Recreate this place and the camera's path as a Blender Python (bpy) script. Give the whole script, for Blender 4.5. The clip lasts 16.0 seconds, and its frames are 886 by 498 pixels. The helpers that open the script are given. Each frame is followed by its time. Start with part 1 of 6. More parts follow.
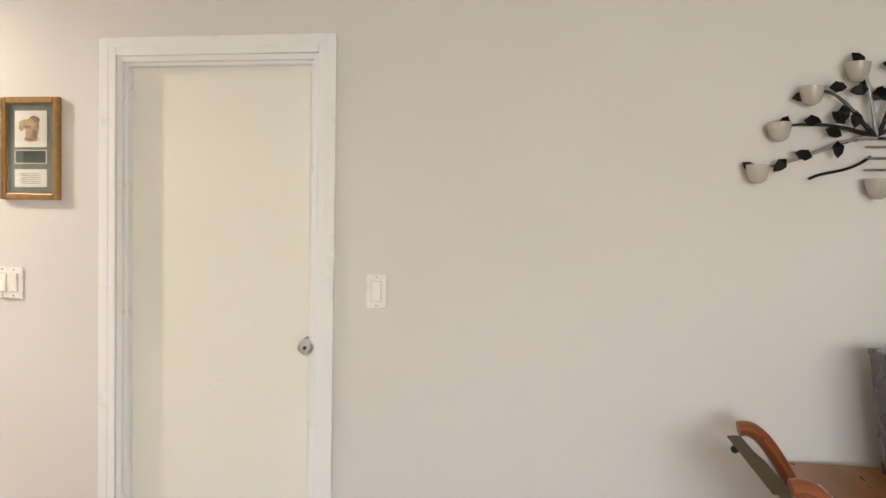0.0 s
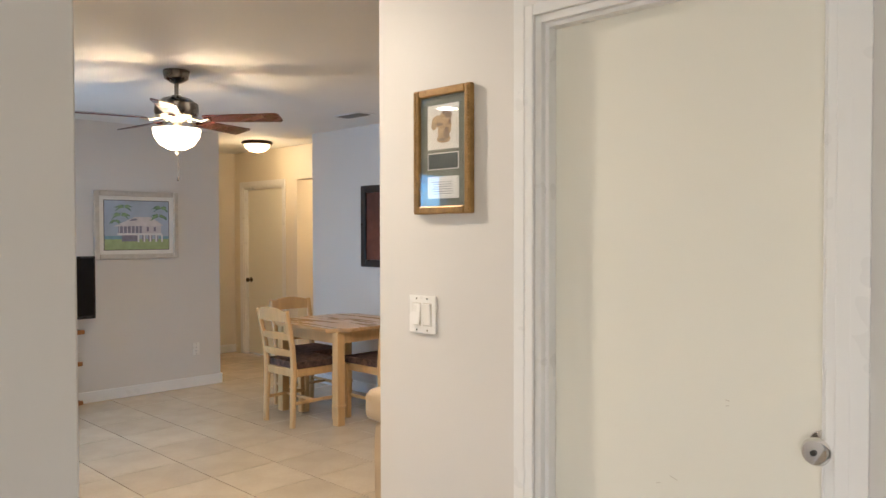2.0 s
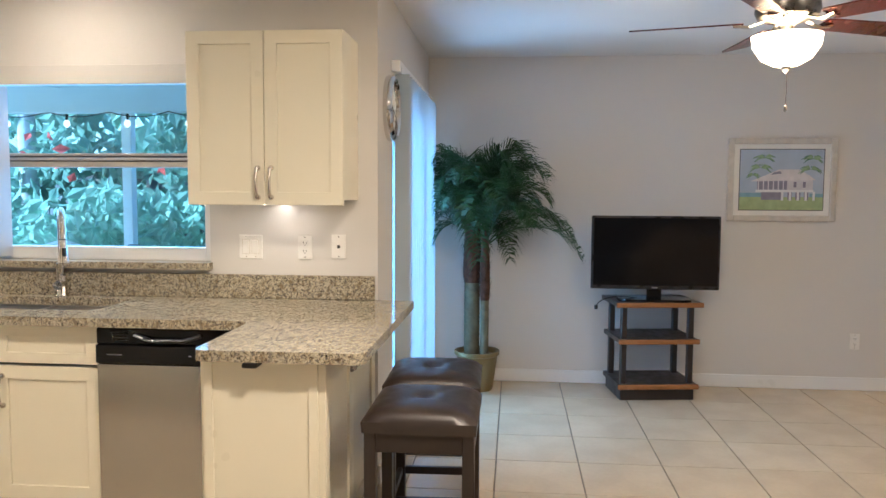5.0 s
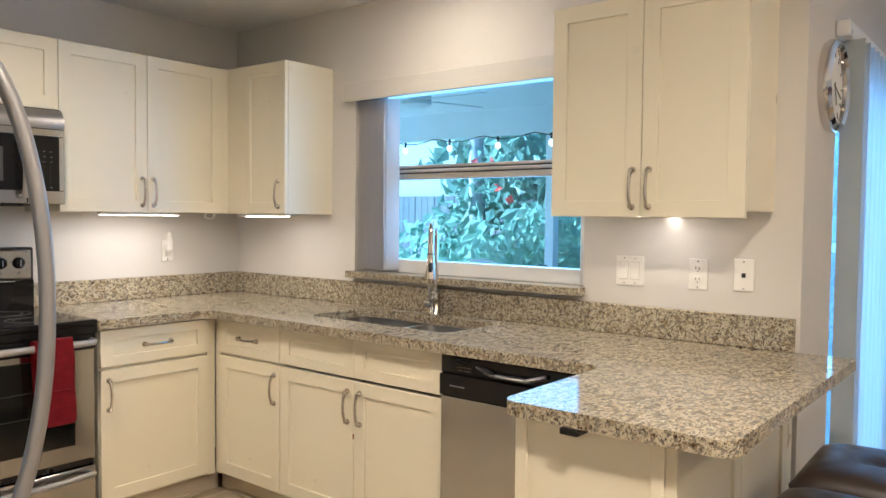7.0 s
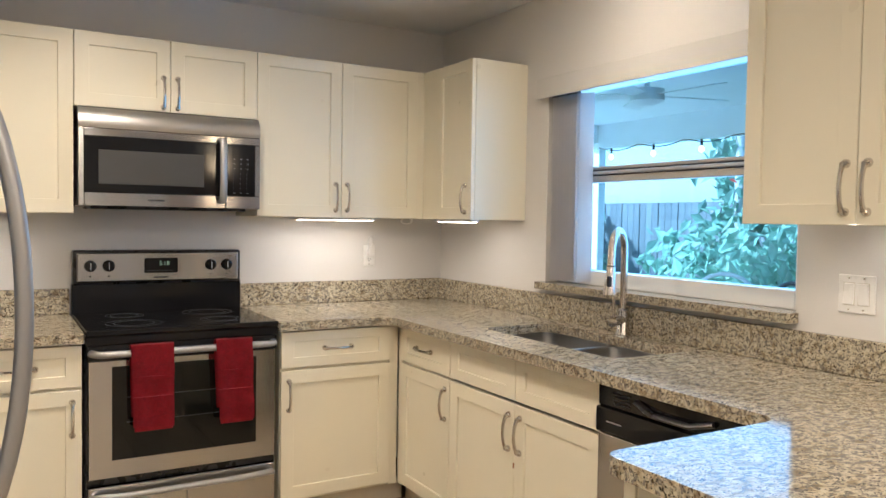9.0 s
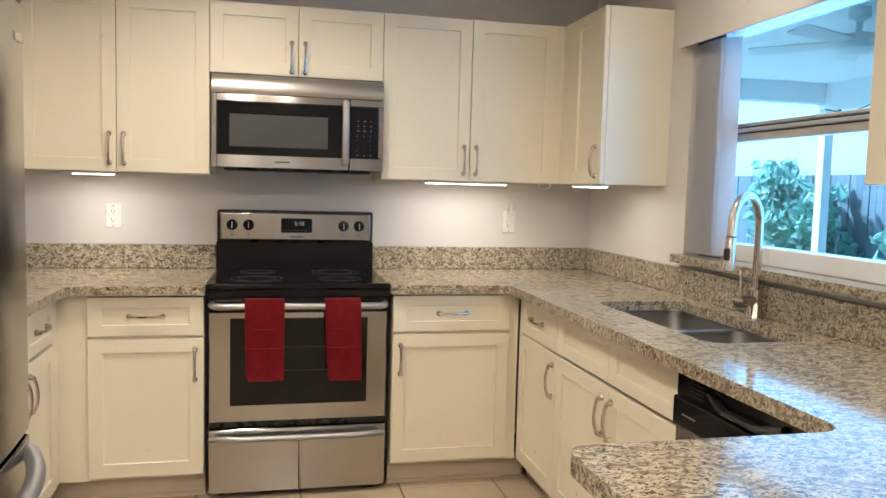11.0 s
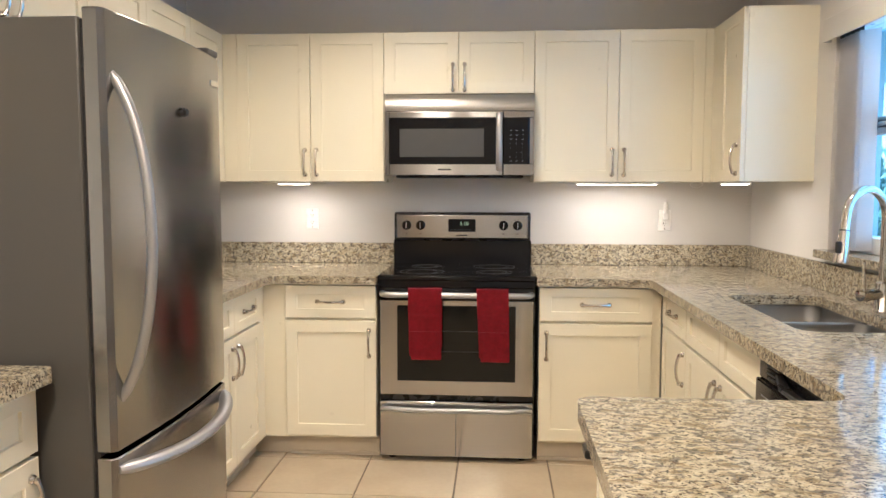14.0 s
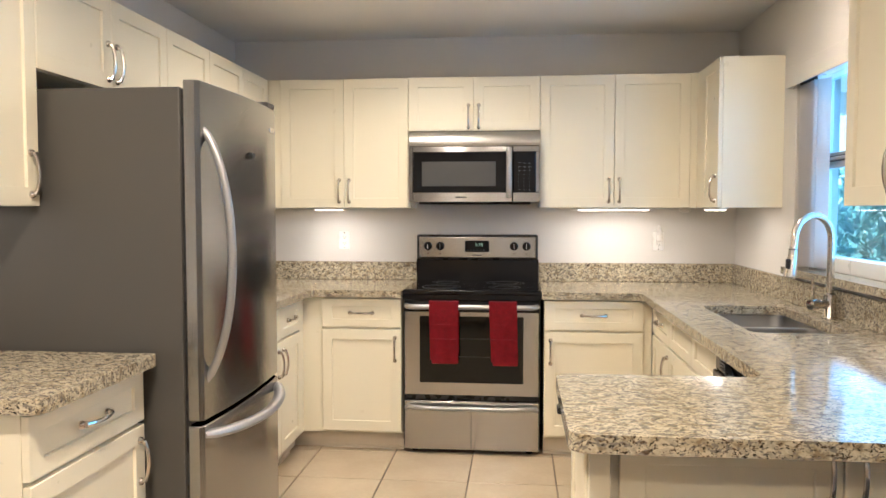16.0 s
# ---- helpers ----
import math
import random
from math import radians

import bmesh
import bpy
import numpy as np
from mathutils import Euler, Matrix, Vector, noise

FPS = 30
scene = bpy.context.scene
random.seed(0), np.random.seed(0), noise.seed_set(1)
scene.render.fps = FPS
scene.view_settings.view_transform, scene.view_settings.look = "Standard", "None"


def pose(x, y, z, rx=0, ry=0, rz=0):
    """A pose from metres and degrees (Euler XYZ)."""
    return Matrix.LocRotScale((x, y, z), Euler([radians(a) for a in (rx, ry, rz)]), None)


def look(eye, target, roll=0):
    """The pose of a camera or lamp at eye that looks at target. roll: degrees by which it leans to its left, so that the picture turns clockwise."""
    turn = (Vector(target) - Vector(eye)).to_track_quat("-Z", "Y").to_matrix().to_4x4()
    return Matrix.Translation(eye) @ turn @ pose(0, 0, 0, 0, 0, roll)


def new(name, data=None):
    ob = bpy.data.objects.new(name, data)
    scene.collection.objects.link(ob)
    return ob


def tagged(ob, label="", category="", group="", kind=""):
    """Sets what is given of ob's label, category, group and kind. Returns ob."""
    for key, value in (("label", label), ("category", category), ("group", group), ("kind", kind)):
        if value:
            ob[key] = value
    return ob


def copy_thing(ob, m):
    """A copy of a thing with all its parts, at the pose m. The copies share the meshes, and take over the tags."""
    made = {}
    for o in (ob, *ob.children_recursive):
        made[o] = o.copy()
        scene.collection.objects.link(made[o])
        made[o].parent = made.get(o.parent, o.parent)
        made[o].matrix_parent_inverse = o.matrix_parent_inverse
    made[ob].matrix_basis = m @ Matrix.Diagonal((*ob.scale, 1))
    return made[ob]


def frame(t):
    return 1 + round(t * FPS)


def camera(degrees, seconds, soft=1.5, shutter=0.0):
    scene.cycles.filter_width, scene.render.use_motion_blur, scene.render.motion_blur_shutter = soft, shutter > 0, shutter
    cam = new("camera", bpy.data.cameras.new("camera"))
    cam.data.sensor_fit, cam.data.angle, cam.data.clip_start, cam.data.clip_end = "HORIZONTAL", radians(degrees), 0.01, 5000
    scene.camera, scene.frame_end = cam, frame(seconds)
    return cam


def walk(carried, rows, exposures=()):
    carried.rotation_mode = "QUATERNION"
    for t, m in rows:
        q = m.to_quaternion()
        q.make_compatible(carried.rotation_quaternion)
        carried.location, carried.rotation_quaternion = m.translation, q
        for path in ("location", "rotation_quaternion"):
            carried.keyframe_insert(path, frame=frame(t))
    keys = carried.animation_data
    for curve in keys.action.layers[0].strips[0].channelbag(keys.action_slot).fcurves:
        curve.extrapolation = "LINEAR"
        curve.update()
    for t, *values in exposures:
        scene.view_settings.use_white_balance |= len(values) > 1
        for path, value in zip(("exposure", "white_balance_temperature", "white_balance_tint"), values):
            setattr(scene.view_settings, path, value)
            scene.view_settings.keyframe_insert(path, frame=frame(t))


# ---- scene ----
cam = camera(60.2, 16.0)
PATH = [
    (0, (0.037, 0.282, 1.458), (-0.263, 2.258, 1.392), 1.0),
    (0.5, (-0.038, 0.489, 1.465), (-0.66, 2.388, 1.376), 0.7),
    (1, (-0.117, 0.721, 1.469), (-1.017, 2.506, 1.4), 0.1),
    (1.5, (-0.167, 0.967, 1.47), (-1.363, 2.57, 1.423), -0.1),
    (2, (-0.282, 1.203, 1.463), (-1.687, 2.626, 1.421), -0.1),
    (2.5, (-0.409, 1.408, 1.465), (-1.97, 2.657, 1.425), -0.3),
    (3, (-0.518, 1.622, 1.455), (-2.254, 2.614, 1.392), -0.1),
    (3.5, (-0.643, 1.782, 1.44), (-2.505, 2.504, 1.332), 0.2),
    (4, (-0.875, 1.946, 1.426), (-2.813, 2.42, 1.283), 0.0),
    (4.5, (-1.092, 2.097, 1.409), (-3.08, 2.269, 1.262), -0.0),
    (5, (-1.306, 2.239, 1.434), (-3.292, 2.055, 1.286), 0.3),
    (5.2, (-1.391, 2.27, 1.415), (-3.362, 1.957, 1.274), 0.4),
    (7.5, (-2.274, 2.249, 1.369), (-3.703, 0.852, 1.292), 0.4),
    (8, (-2.4, 2.243, 1.372), (-3.708, 0.732, 1.302), 0.2),
    (8.5, (-2.531, 2.286, 1.375), (-3.681, 0.65, 1.309), 0.5),
    (11, (-3.212, 2.365, 1.341), (-3.653, 0.421, 1.18), 1.5),
    (11.5, (-3.389, 2.386, 1.341), (-3.575, 0.405, 1.141), 1.3),
    (12, (-3.484, 2.395, 1.334), (-3.533, 0.406, 1.123), 0.9),
    (12.5, (-3.51, 2.451, 1.331), (-3.492, 0.461, 1.13), 0.7),
    (13, (-3.519, 2.55, 1.334), (-3.464, 0.56, 1.148), 0.5),
    (13.5, (-3.524, 2.654, 1.339), (-3.429, 0.663, 1.167), 0.3),
    (14, (-3.53, 2.754, 1.342), (-3.39, 0.766, 1.182), 0.1),
    (14.5, (-3.554, 2.89, 1.346), (-3.373, 0.904, 1.196), 0.1),
    (15, (-3.592, 3.032, 1.352), (-3.384, 1.048, 1.215), 0.0),
    (15.5, (-3.61, 3.137, 1.358), (-3.397, 1.152, 1.237), -0.0),
    (16, (-3.591, 3.286, 1.362), (-3.396, 1.298, 1.259), -0.0),
]
walk(cam, [(t, look(eye, target, roll)) for t, eye, target, roll in PATH],
     [(0, 2.1), (0.6, 1.9), (2.0, 1.86), (3.5, 1.95), (5.0, 2.03), (8.5, 1.88), (11.0, 1.87), (12.0, 2.05), (13.0, 2.1), (16.0, 2.2)])


# ---- measures of the place, fitted to the camera's view ----
WX = -4.92      # kitchen window wall, inner face
RY = -1.55      # wall behind the range
EX = -1.77      # wall behind the fridge
DY = 2.82       # wall with the closed door
TX = -7.09      # wall behind the television
SY = 1.59       # wall with the sliding door
NY = 5.67       # dining wall
CZ = 2.44       # ceiling
FRONT = {"south": 0.0, "west": -90.0, "east": 90.0, "north": 180.0}   # which way a unit's front looks


# ---- world, exposure and large lights ----
scene.view_settings.exposure = 2.0
scene.view_settings.use_white_balance = True
scene.view_settings.white_balance_temperature = 5050
INDOORS = 0.27     # lamplight against daylight
BULB = (1.0, 0.84, 0.64)     # warm bulbs that the camera takes for white
world = bpy.data.worlds.new("sky")
scene.world = world
world.use_nodes = True
wn = world.node_tree
sky = wn.nodes.new("ShaderNodeTexSky")
sky.sky_type = "NISHITA"
sky.sun_disc = False
sky.sun_elevation = radians(42)
sky.sun_rotation = radians(152)
sky.air_density, sky.dust_density = 1.0, 2.0
wn.links.new(sky.outputs[0], wn.nodes["Background"].inputs[0])
wn.nodes["Background"].inputs[1].default_value = 0.15


def lamp(name, kind, where, power, colour=(1, 1, 1), size=0.1, size_y=None, aim=None, spread=None, tint=BULB):
    data = bpy.data.lights.new(name, kind)
    data.energy, data.color = (power, colour) if kind == "SUN" else (power * INDOORS, [c * b for c, b in zip(colour, tint)])
    if kind == "AREA":
        data.size = size
        if size_y:
            data.shape, data.size_y = "RECTANGLE", size_y
        if spread:
            data.spread = radians(spread)
    elif kind == "SUN":
        data.angle = size
    else:
        data.shadow_soft_size = size
    ob = new(name, data)
    ob.matrix_world = look(where, aim) if aim else Matrix.Translation(where)
    return ob


lamp("sun", "SUN", (-9, -6, 12), 5.0, (1.0, 0.96, 0.9), radians(3), aim=(-9 - 3.5, -6 + 6.5, 12 - 6.7))
WARM, COOL, NEUTRAL = (1.0, 0.77, 0.48), (0.70, 0.87, 1.0), (1.0, 0.87, 0.70)
DAY = (1, 1, 1)
lamp("daylight_kitchen_window", "AREA", (WX - 0.22, 0.1, 1.55), 9, COOL, 1.2, 0.85, aim=(WX + 1, 0.1, 1.45), tint=DAY)
lamp("daylight_sliding_door", "AREA", (-6.1, SY - 0.16, 1.05), 62, COOL, 1.45, 1.95, aim=(-6.1, SY + 1, 0.95), tint=DAY)
lamp("daylight_living_window", "AREA", (1.5, -2.45, 1.45), 90, (1.0, 0.90, 0.74), 2.2, 1.3, aim=(1.2, 0, 1.35), tint=(1.0, 0.90, 0.77))


# ---- materials ----
def material(name, colour, rough=0.5, metal=0.0, vary=0.06, scale=6.0, grain=0.0, grain_scale=180.0, bump=0.0, bump_scale=60.0,
             coat=0.0, stretch=(1, 1, 1), rough_vary=0.1, per_object=0.0, sheen=0.0, detail=2.0):
    m = bpy.data.materials.new(name)
    m.use_nodes = True
    nt = m.node_tree
    b = nt.nodes["Principled BSDF"]
    b.inputs["Roughness"].default_value, b.inputs["Metallic"].default_value = rough, metal
    b.inputs["Coat Weight"].default_value = coat
    b.inputs["Sheen Weight"].default_value = sheen
    tc = nt.nodes.new("ShaderNodeTexCoord")
    mp = nt.nodes.new("ShaderNodeMapping")
    mp.inputs["Scale"].default_value = stretch
    nt.links.new(tc.outputs["Object"], mp.inputs["Vector"])

    def noise_node(s, detail=detail):
        n = nt.nodes.new("ShaderNodeTexNoise")
        n.inputs["Scale"].default_value, n.inputs["Detail"].default_value = s, detail
        nt.links.new(mp.outputs[0], n.inputs["Vector"])
        return n.outputs["Fac"]

    def ranged(src, lo, hi):
        r = nt.nodes.new("ShaderNodeMapRange")
        r.inputs["From Min"].default_value, r.inputs["From Max"].default_value = 0.25, 0.75
        r.inputs["To Min"].default_value, r.inputs["To Max"].default_value = lo, hi
        nt.links.new(src, r.inputs["Value"])
        return r.outputs[0]

    value = ranged(noise_node(scale), 1 - vary, 1 + vary)
    if grain:
        mul = nt.nodes.new("ShaderNodeMath")
        mul.operation = "MULTIPLY"
        nt.links.new(value, mul.inputs[0])
        nt.links.new(ranged(noise_node(grain_scale), 1 - grain, 1 + grain), mul.inputs[1])
        value = mul.outputs[0]
    if per_object:
        oi = nt.nodes.new("ShaderNodeObjectInfo")
        r = nt.nodes.new("ShaderNodeMapRange")
        r.inputs["To Min"].default_value, r.inputs["To Max"].default_value = 1 - per_object, 1 + per_object
        nt.links.new(oi.outputs["Random"], r.inputs["Value"])
        mul = nt.nodes.new("ShaderNodeMath")
        mul.operation = "MULTIPLY"
        nt.links.new(value, mul.inputs[0])
        nt.links.new(r.outputs[0], mul.inputs[1])
        value = mul.outputs[0]
    hsv = nt.nodes.new("ShaderNodeHueSaturation")
    hsv.inputs["Color"].default_value = (*colour, 1)
    nt.links.new(value, hsv.inputs["Value"])
    nt.links.new(hsv.outputs[0], b.inputs["Base Color"])
    if rough_vary:
        nt.links.new(ranged(noise_node(scale * 2.3), max(0.02, rough - rough_vary), min(1, rough + rough_vary)), b.inputs["Roughness"])
    if bump:
        bp = nt.nodes.new("ShaderNodeBump")
        bp.inputs["Strength"].default_value, bp.inputs["Distance"].default_value = bump, 0.002
        nt.links.new(noise_node(bump_scale, 5), bp.inputs["Height"])
        nt.links.new(bp.outputs[0], b.inputs["Normal"])
    return m


def glow(name, colour, strength):
    m = bpy.data.materials.new(name)
    m.use_nodes = True
    b = m.node_tree.nodes["Principled BSDF"]
    b.inputs["Base Color"].default_value = (*colour, 1)
    b.inputs["Emission Color"].default_value = (*[c * k for c, k in zip(colour, BULB)], 1)
    b.inputs["Emission Strength"].default_value = strength * INDOORS
    return m


def glass(name, colour=(0.95, 0.98, 1.0), rough=0.0, gloss=0.03):
    m = bpy.data.materials.new(name)
    m.use_nodes = True
    nt = m.node_tree
    nt.nodes.remove(nt.nodes["Principled BSDF"])
    lw = nt.nodes.new("ShaderNodeLayerWeight")
    lw.inputs["Blend"].default_value = 0.5
    steep = nt.nodes.new("ShaderNodeMath")
    steep.operation = "POWER"
    steep.inputs[1].default_value = 5.0
    nt.links.new(lw.outputs["Facing"], steep.inputs[0])
    fres = nt.nodes.new("ShaderNodeMapRange")
    fres.inputs["To Min"].default_value, fres.inputs["To Max"].default_value = gloss, 0.9
    nt.links.new(steep.outputs[0], fres.inputs["Value"])
    gl = nt.nodes.new("ShaderNodeBsdfGlossy")
    gl.inputs["Roughness"].default_value = rough
    tr = nt.nodes.new("ShaderNodeBsdfTransparent")
    tr.inputs["Color"].default_value = (*colour, 1)
    mix = nt.nodes.new("ShaderNodeMixShader")
    nt.links.new(fres.outputs[0], mix.inputs[0])
    nt.links.new(tr.outputs[0], mix.inputs[1])
    nt.links.new(gl.outputs[0], mix.inputs[2])
    nt.links.new(mix.outputs[0], nt.nodes["Material Output"].inputs[0])
    return m


def granite(name):
    m = bpy.data.materials.new(name)
    m.use_nodes = True
    nt = m.node_tree
    b = nt.nodes["Principled BSDF"]
    b.inputs["Roughness"].default_value = 0.1
    b.inputs["Specular IOR Level"].default_value = 0.45
    tc = nt.nodes.new("ShaderNodeTexCoord")
    wob = nt.nodes.new("ShaderNodeTexNoise")
    wob.inputs["Scale"].default_value, wob.inputs["Detail"].default_value = 22, 3
    nt.links.new(tc.outputs["Object"], wob.inputs["Vector"])
    add = nt.nodes.new("ShaderNodeMixRGB")
    add.blend_type, add.inputs[0].default_value = "ADD", 0.03
    nt.links.new(tc.outputs["Object"], add.inputs[1])
    nt.links.new(wob.outputs["Color"], add.inputs[2])
    rot = nt.nodes.new("ShaderNodeMapping")
    rot.inputs["Rotation"].default_value = (0.2, 0.3, 0.5)
    rot.inputs["Scale"].default_value = (0.62, 1.0, 1.0)
    nt.links.new(add.outputs[0], rot.inputs[0])

    def ramp(src, stops):
        r = nt.nodes.new("ShaderNodeValToRGB")
        e = r.color_ramp.elements
        while len(e) < len(stops):
            e.new(0.5)
        for k, (p, c) in zip(e, stops):
            k.position, k.color = p, (*c, 1)
        nt.links.new(src, r.inputs[0])
        return r.outputs[0]

    def tex_noise(s, d):
        n = nt.nodes.new("ShaderNodeTexNoise")
        n.inputs["Scale"].default_value, n.inputs["Detail"].default_value, n.inputs["Roughness"].default_value = s, d, 0.62
        nt.links.new(rot.outputs[0], n.inputs["Vector"])
        return n.outputs["Fac"]

    cream = ramp(tex_noise(42, 3), [(0.36, (0.25, 0.20, 0.125)), (0.45, (0.43, 0.375, 0.26)), (0.55, (0.535, 0.48, 0.355)), (0.66, (0.40, 0.355, 0.26))])
    v = nt.nodes.new("ShaderNodeTexVoronoi")
    v.inputs["Scale"].default_value = 120
    nt.links.new(rot.outputs[0], v.inputs["Vector"])
    flecks = ramp(v.outputs["Color"], [(0.0, (0.68, 0.68, 0.70)), (0.5, (1.0, 1.0, 1.0)), (1.0, (1.15, 1.12, 1.08))])
    mul = nt.nodes.new("ShaderNodeMixRGB")
    mul.blend_type, mul.inputs[0].default_value = "MULTIPLY", 1.0
    nt.links.new(cream, mul.inputs[1])
    nt.links.new(flecks, mul.inputs[2])
    last = mul.outputs[0]
    # grey quartz clouds, then brown and black mica
    for size, lo, hi, colour in ((85, 0.40, 0.45, (0.20, 0.18, 0.15, 1)), (125, 0.37, 0.41, (0.10, 0.07, 0.042, 1)), (190, 0.385, 0.42, (0.018, 0.016, 0.014, 1))):
        mask = ramp(tex_noise(size, 2.5), [(lo, (1, 1, 1)), (hi, (0, 0, 0))])
        mix = nt.nodes.new("ShaderNodeMixRGB")
        mix.inputs[2].default_value = colour
        nt.links.new(mask, mix.inputs[0])
        nt.links.new(last, mix.inputs[1])
        last = mix.outputs[0]
    nt.links.new(mix.outputs[0], b.inputs["Base Color"])
    return m


def floor_tile_material(name):
    m = material(name, (0.52, 0.435, 0.315), 0.2, vary=0.09, scale=3.2, detail=4.0, grain=0.03, grain_scale=40, per_object=0.05, rough_vary=0.05)
    return m


wall_paint = material("wall_paint", (0.66, 0.635, 0.60), 0.6, vary=0.012, scale=1.3, bump=0.12, bump_scale=140)
# Creamier than wall_paint: the hall's warm lamplight is partly in this colour.
hall_paint_lamplit = material("hall_paint_lamplit", (0.74, 0.68, 0.56), 0.6, vary=0.012, scale=1.3, bump=0.12, bump_scale=140)
ceiling_paint = material("ceiling_paint", (0.74, 0.73, 0.71), 0.75, vary=0.015, scale=2, bump=0.3, bump_scale=70)
trim_white = material("trim_white", (0.80, 0.795, 0.785), 0.34, vary=0.015, scale=4, bump=0.02)
door_white = material("door_white", (0.78, 0.76, 0.675), 0.42, vary=0.012, scale=2.2, bump=0.03, bump_scale=40)
cabinet_paint = material("cabinet_paint", (0.80, 0.75, 0.60), 0.36, vary=0.014, scale=3, bump=0.015, bump_scale=30)
cabinet_inside = material("cabinet_inside", (0.62, 0.58, 0.50), 0.5, vary=0.03)
granite_mat = granite("granite")


def brushed(name, colour, rough, anis):
    """Steel brushed along its width: gloss drawn out upright, with faint smudges."""
    m = material(name, colour, rough, 1.0, vary=0.0, scale=1.2, stretch=(0.04, 0.04, 3), rough_vary=0.0)
    nt = m.node_tree
    b = nt.nodes["Principled BSDF"]
    upright = nt.nodes.new("ShaderNodeCombineXYZ")
    upright.inputs[2].default_value = 1.0
    nt.links.new(upright.outputs[0], b.inputs["Tangent"])
    tc = nt.nodes.new("ShaderNodeTexCoord")
    smudge = nt.nodes.new("ShaderNodeTexNoise")
    smudge.inputs["Scale"].default_value, smudge.inputs["Detail"].default_value = 1.6, 4
    nt.links.new(tc.outputs["Object"], smudge.inputs["Vector"])
    span = nt.nodes.new("ShaderNodeMapRange")
    span.inputs["From Min"].default_value, span.inputs["From Max"].default_value = 0.3, 0.7
    span.inputs["To Min"].default_value, span.inputs["To Max"].default_value = rough - 0.012, rough + 0.02
    nt.links.new(smudge.outputs["Fac"], span.inputs["Value"])
    nt.links.new(span.outputs[0], b.inputs["Roughness"])
    b.inputs["Anisotropic"].default_value = anis
    return m


hood_steel = brushed("hood_steel", (0.46, 0.45, 0.435), 0.34, 0.4)
steel = brushed("stainless_steel", (0.35, 0.342, 0.33), 0.2, 0.8)
steel_flat = brushed("brushed_steel", (0.46, 0.45, 0.435), 0.15, 0.88)
sink_steel = material("sink_steel", (0.33, 0.32, 0.305), 0.42, 1.0, vary=0.04)
nickel = material("satin_nickel", (0.62, 0.58, 0.53), 0.18, 1.0, vary=0.03)
satin_handle = material("satin_handle", (0.40, 0.40, 0.41), 0.42, 0.9, vary=0.0, rough_vary=0.0)
chrome = material("chrome", (0.70, 0.68, 0.66), 0.1, 1.0, vary=0.02)
grey_side = material("grey_enamel", (0.072, 0.068, 0.063), 0.36, 0.1, vary=0.0, rough_vary=0.0)
black_gloss = material("black_gloss", (0.008, 0.008, 0.009), 0.08, vary=0.0, rough_vary=0.0)
black_plastic = material("black_plastic", (0.014, 0.014, 0.015), 0.3, vary=0.1)
dark_window = material("oven_window", (0.008, 0.0085, 0.008), 0.06, vary=0.0, rough_vary=0.0)
grey_window = material("microwave_window", (0.045, 0.046, 0.046), 0.4, vary=0.08, grain=0.1, grain_scale=700)
towel_red = material("red_terry", (0.27, 0.004, 0.012), 0.95, vary=0.16, scale=30, grain=0.35, grain_scale=300, bump=1.0, bump_scale=260, sheen=0.08)
switch_white = material("switch_plastic", (0.80, 0.78, 0.74), 0.3, vary=0.01)
slot_dark = material("slot_dark", (0.03, 0.028, 0.025), 0.5)
# Darker and browner than cabinet_paint.
toe_tan = material("toe_kick_tan", (0.60, 0.53, 0.42), 0.5, vary=0.05)
gold_frame = material("gilt_wood", (0.30, 0.175, 0.05), 0.36, 0.35, vary=0.2, scale=40, grain=0.2, bump=0.4, bump_scale=90)
dark_frame = material("dark_frame", (0.018, 0.013, 0.012), 0.35, vary=0.2)
silver_frame = material("pewter_frame", (0.58, 0.54, 0.48), 0.4, 0.2, vary=0.08, scale=25)
mat_green = material("green_mount", (0.165, 0.175, 0.135), 0.8, vary=0.05)
mat_dark = material("dark_mount", (0.05, 0.065, 0.06), 0.8, vary=0.05)
paper = material("paper", (0.80, 0.78, 0.73), 0.8, vary=0.03)
ink = material("ink", (0.12, 0.11, 0.10), 0.8, vary=0.1)
pine = material("pine", (0.56, 0.36, 0.15), 0.42, vary=0.14, scale=5, grain=0.1, grain_scale=30, stretch=(1, 1, 0.15), bump=0.05)
pine_top = material("pine_top", (0.50, 0.31, 0.135), 0.3, vary=0.1, scale=6, grain=0.1, grain_scale=34, stretch=(0.15, 1, 1), bump=0.05)
walnut = material("dark_stain", (0.022, 0.015, 0.013), 0.38, vary=0.2, scale=8, grain=0.15, grain_scale=40, stretch=(1, 1, 0.2))
cherry = material("cherry_edge", (0.27, 0.115, 0.035), 0.36, vary=0.15, scale=8, grain=0.12, grain_scale=40, stretch=(1, 0.2, 1))
leather = material("brown_leather", (0.030, 0.021, 0.018), 0.36, vary=0.12, scale=9, bump=0.12, bump_scale=190, rough_vary=0.06)
sofa_fabric = material("beige_microfibre", (0.43, 0.33, 0.20), 0.88, vary=0.1, scale=7, bump=0.25, bump_scale=300, sheen=0.3)
seat_fabric = material("dark_print_fabric", (0.09, 0.05, 0.035), 0.9, vary=0.75, scale=26, grain=0.3, grain_scale=60, bump=0.3, bump_scale=240)
tv_screen = material("tv_screen", (0.006, 0.006, 0.007), 0.13, vary=0.05, rough_vary=0.02)
for dark in (black_gloss, dark_window, tv_screen):
    dark.node_tree.nodes["Principled BSDF"].inputs["Specular IOR Level"].default_value = 0.3
tile_mat = floor_tile_material("porcelain_tile")
grout = material("grout", (0.20, 0.165, 0.125), 0.9, vary=0.15, scale=20, bump=0.3)
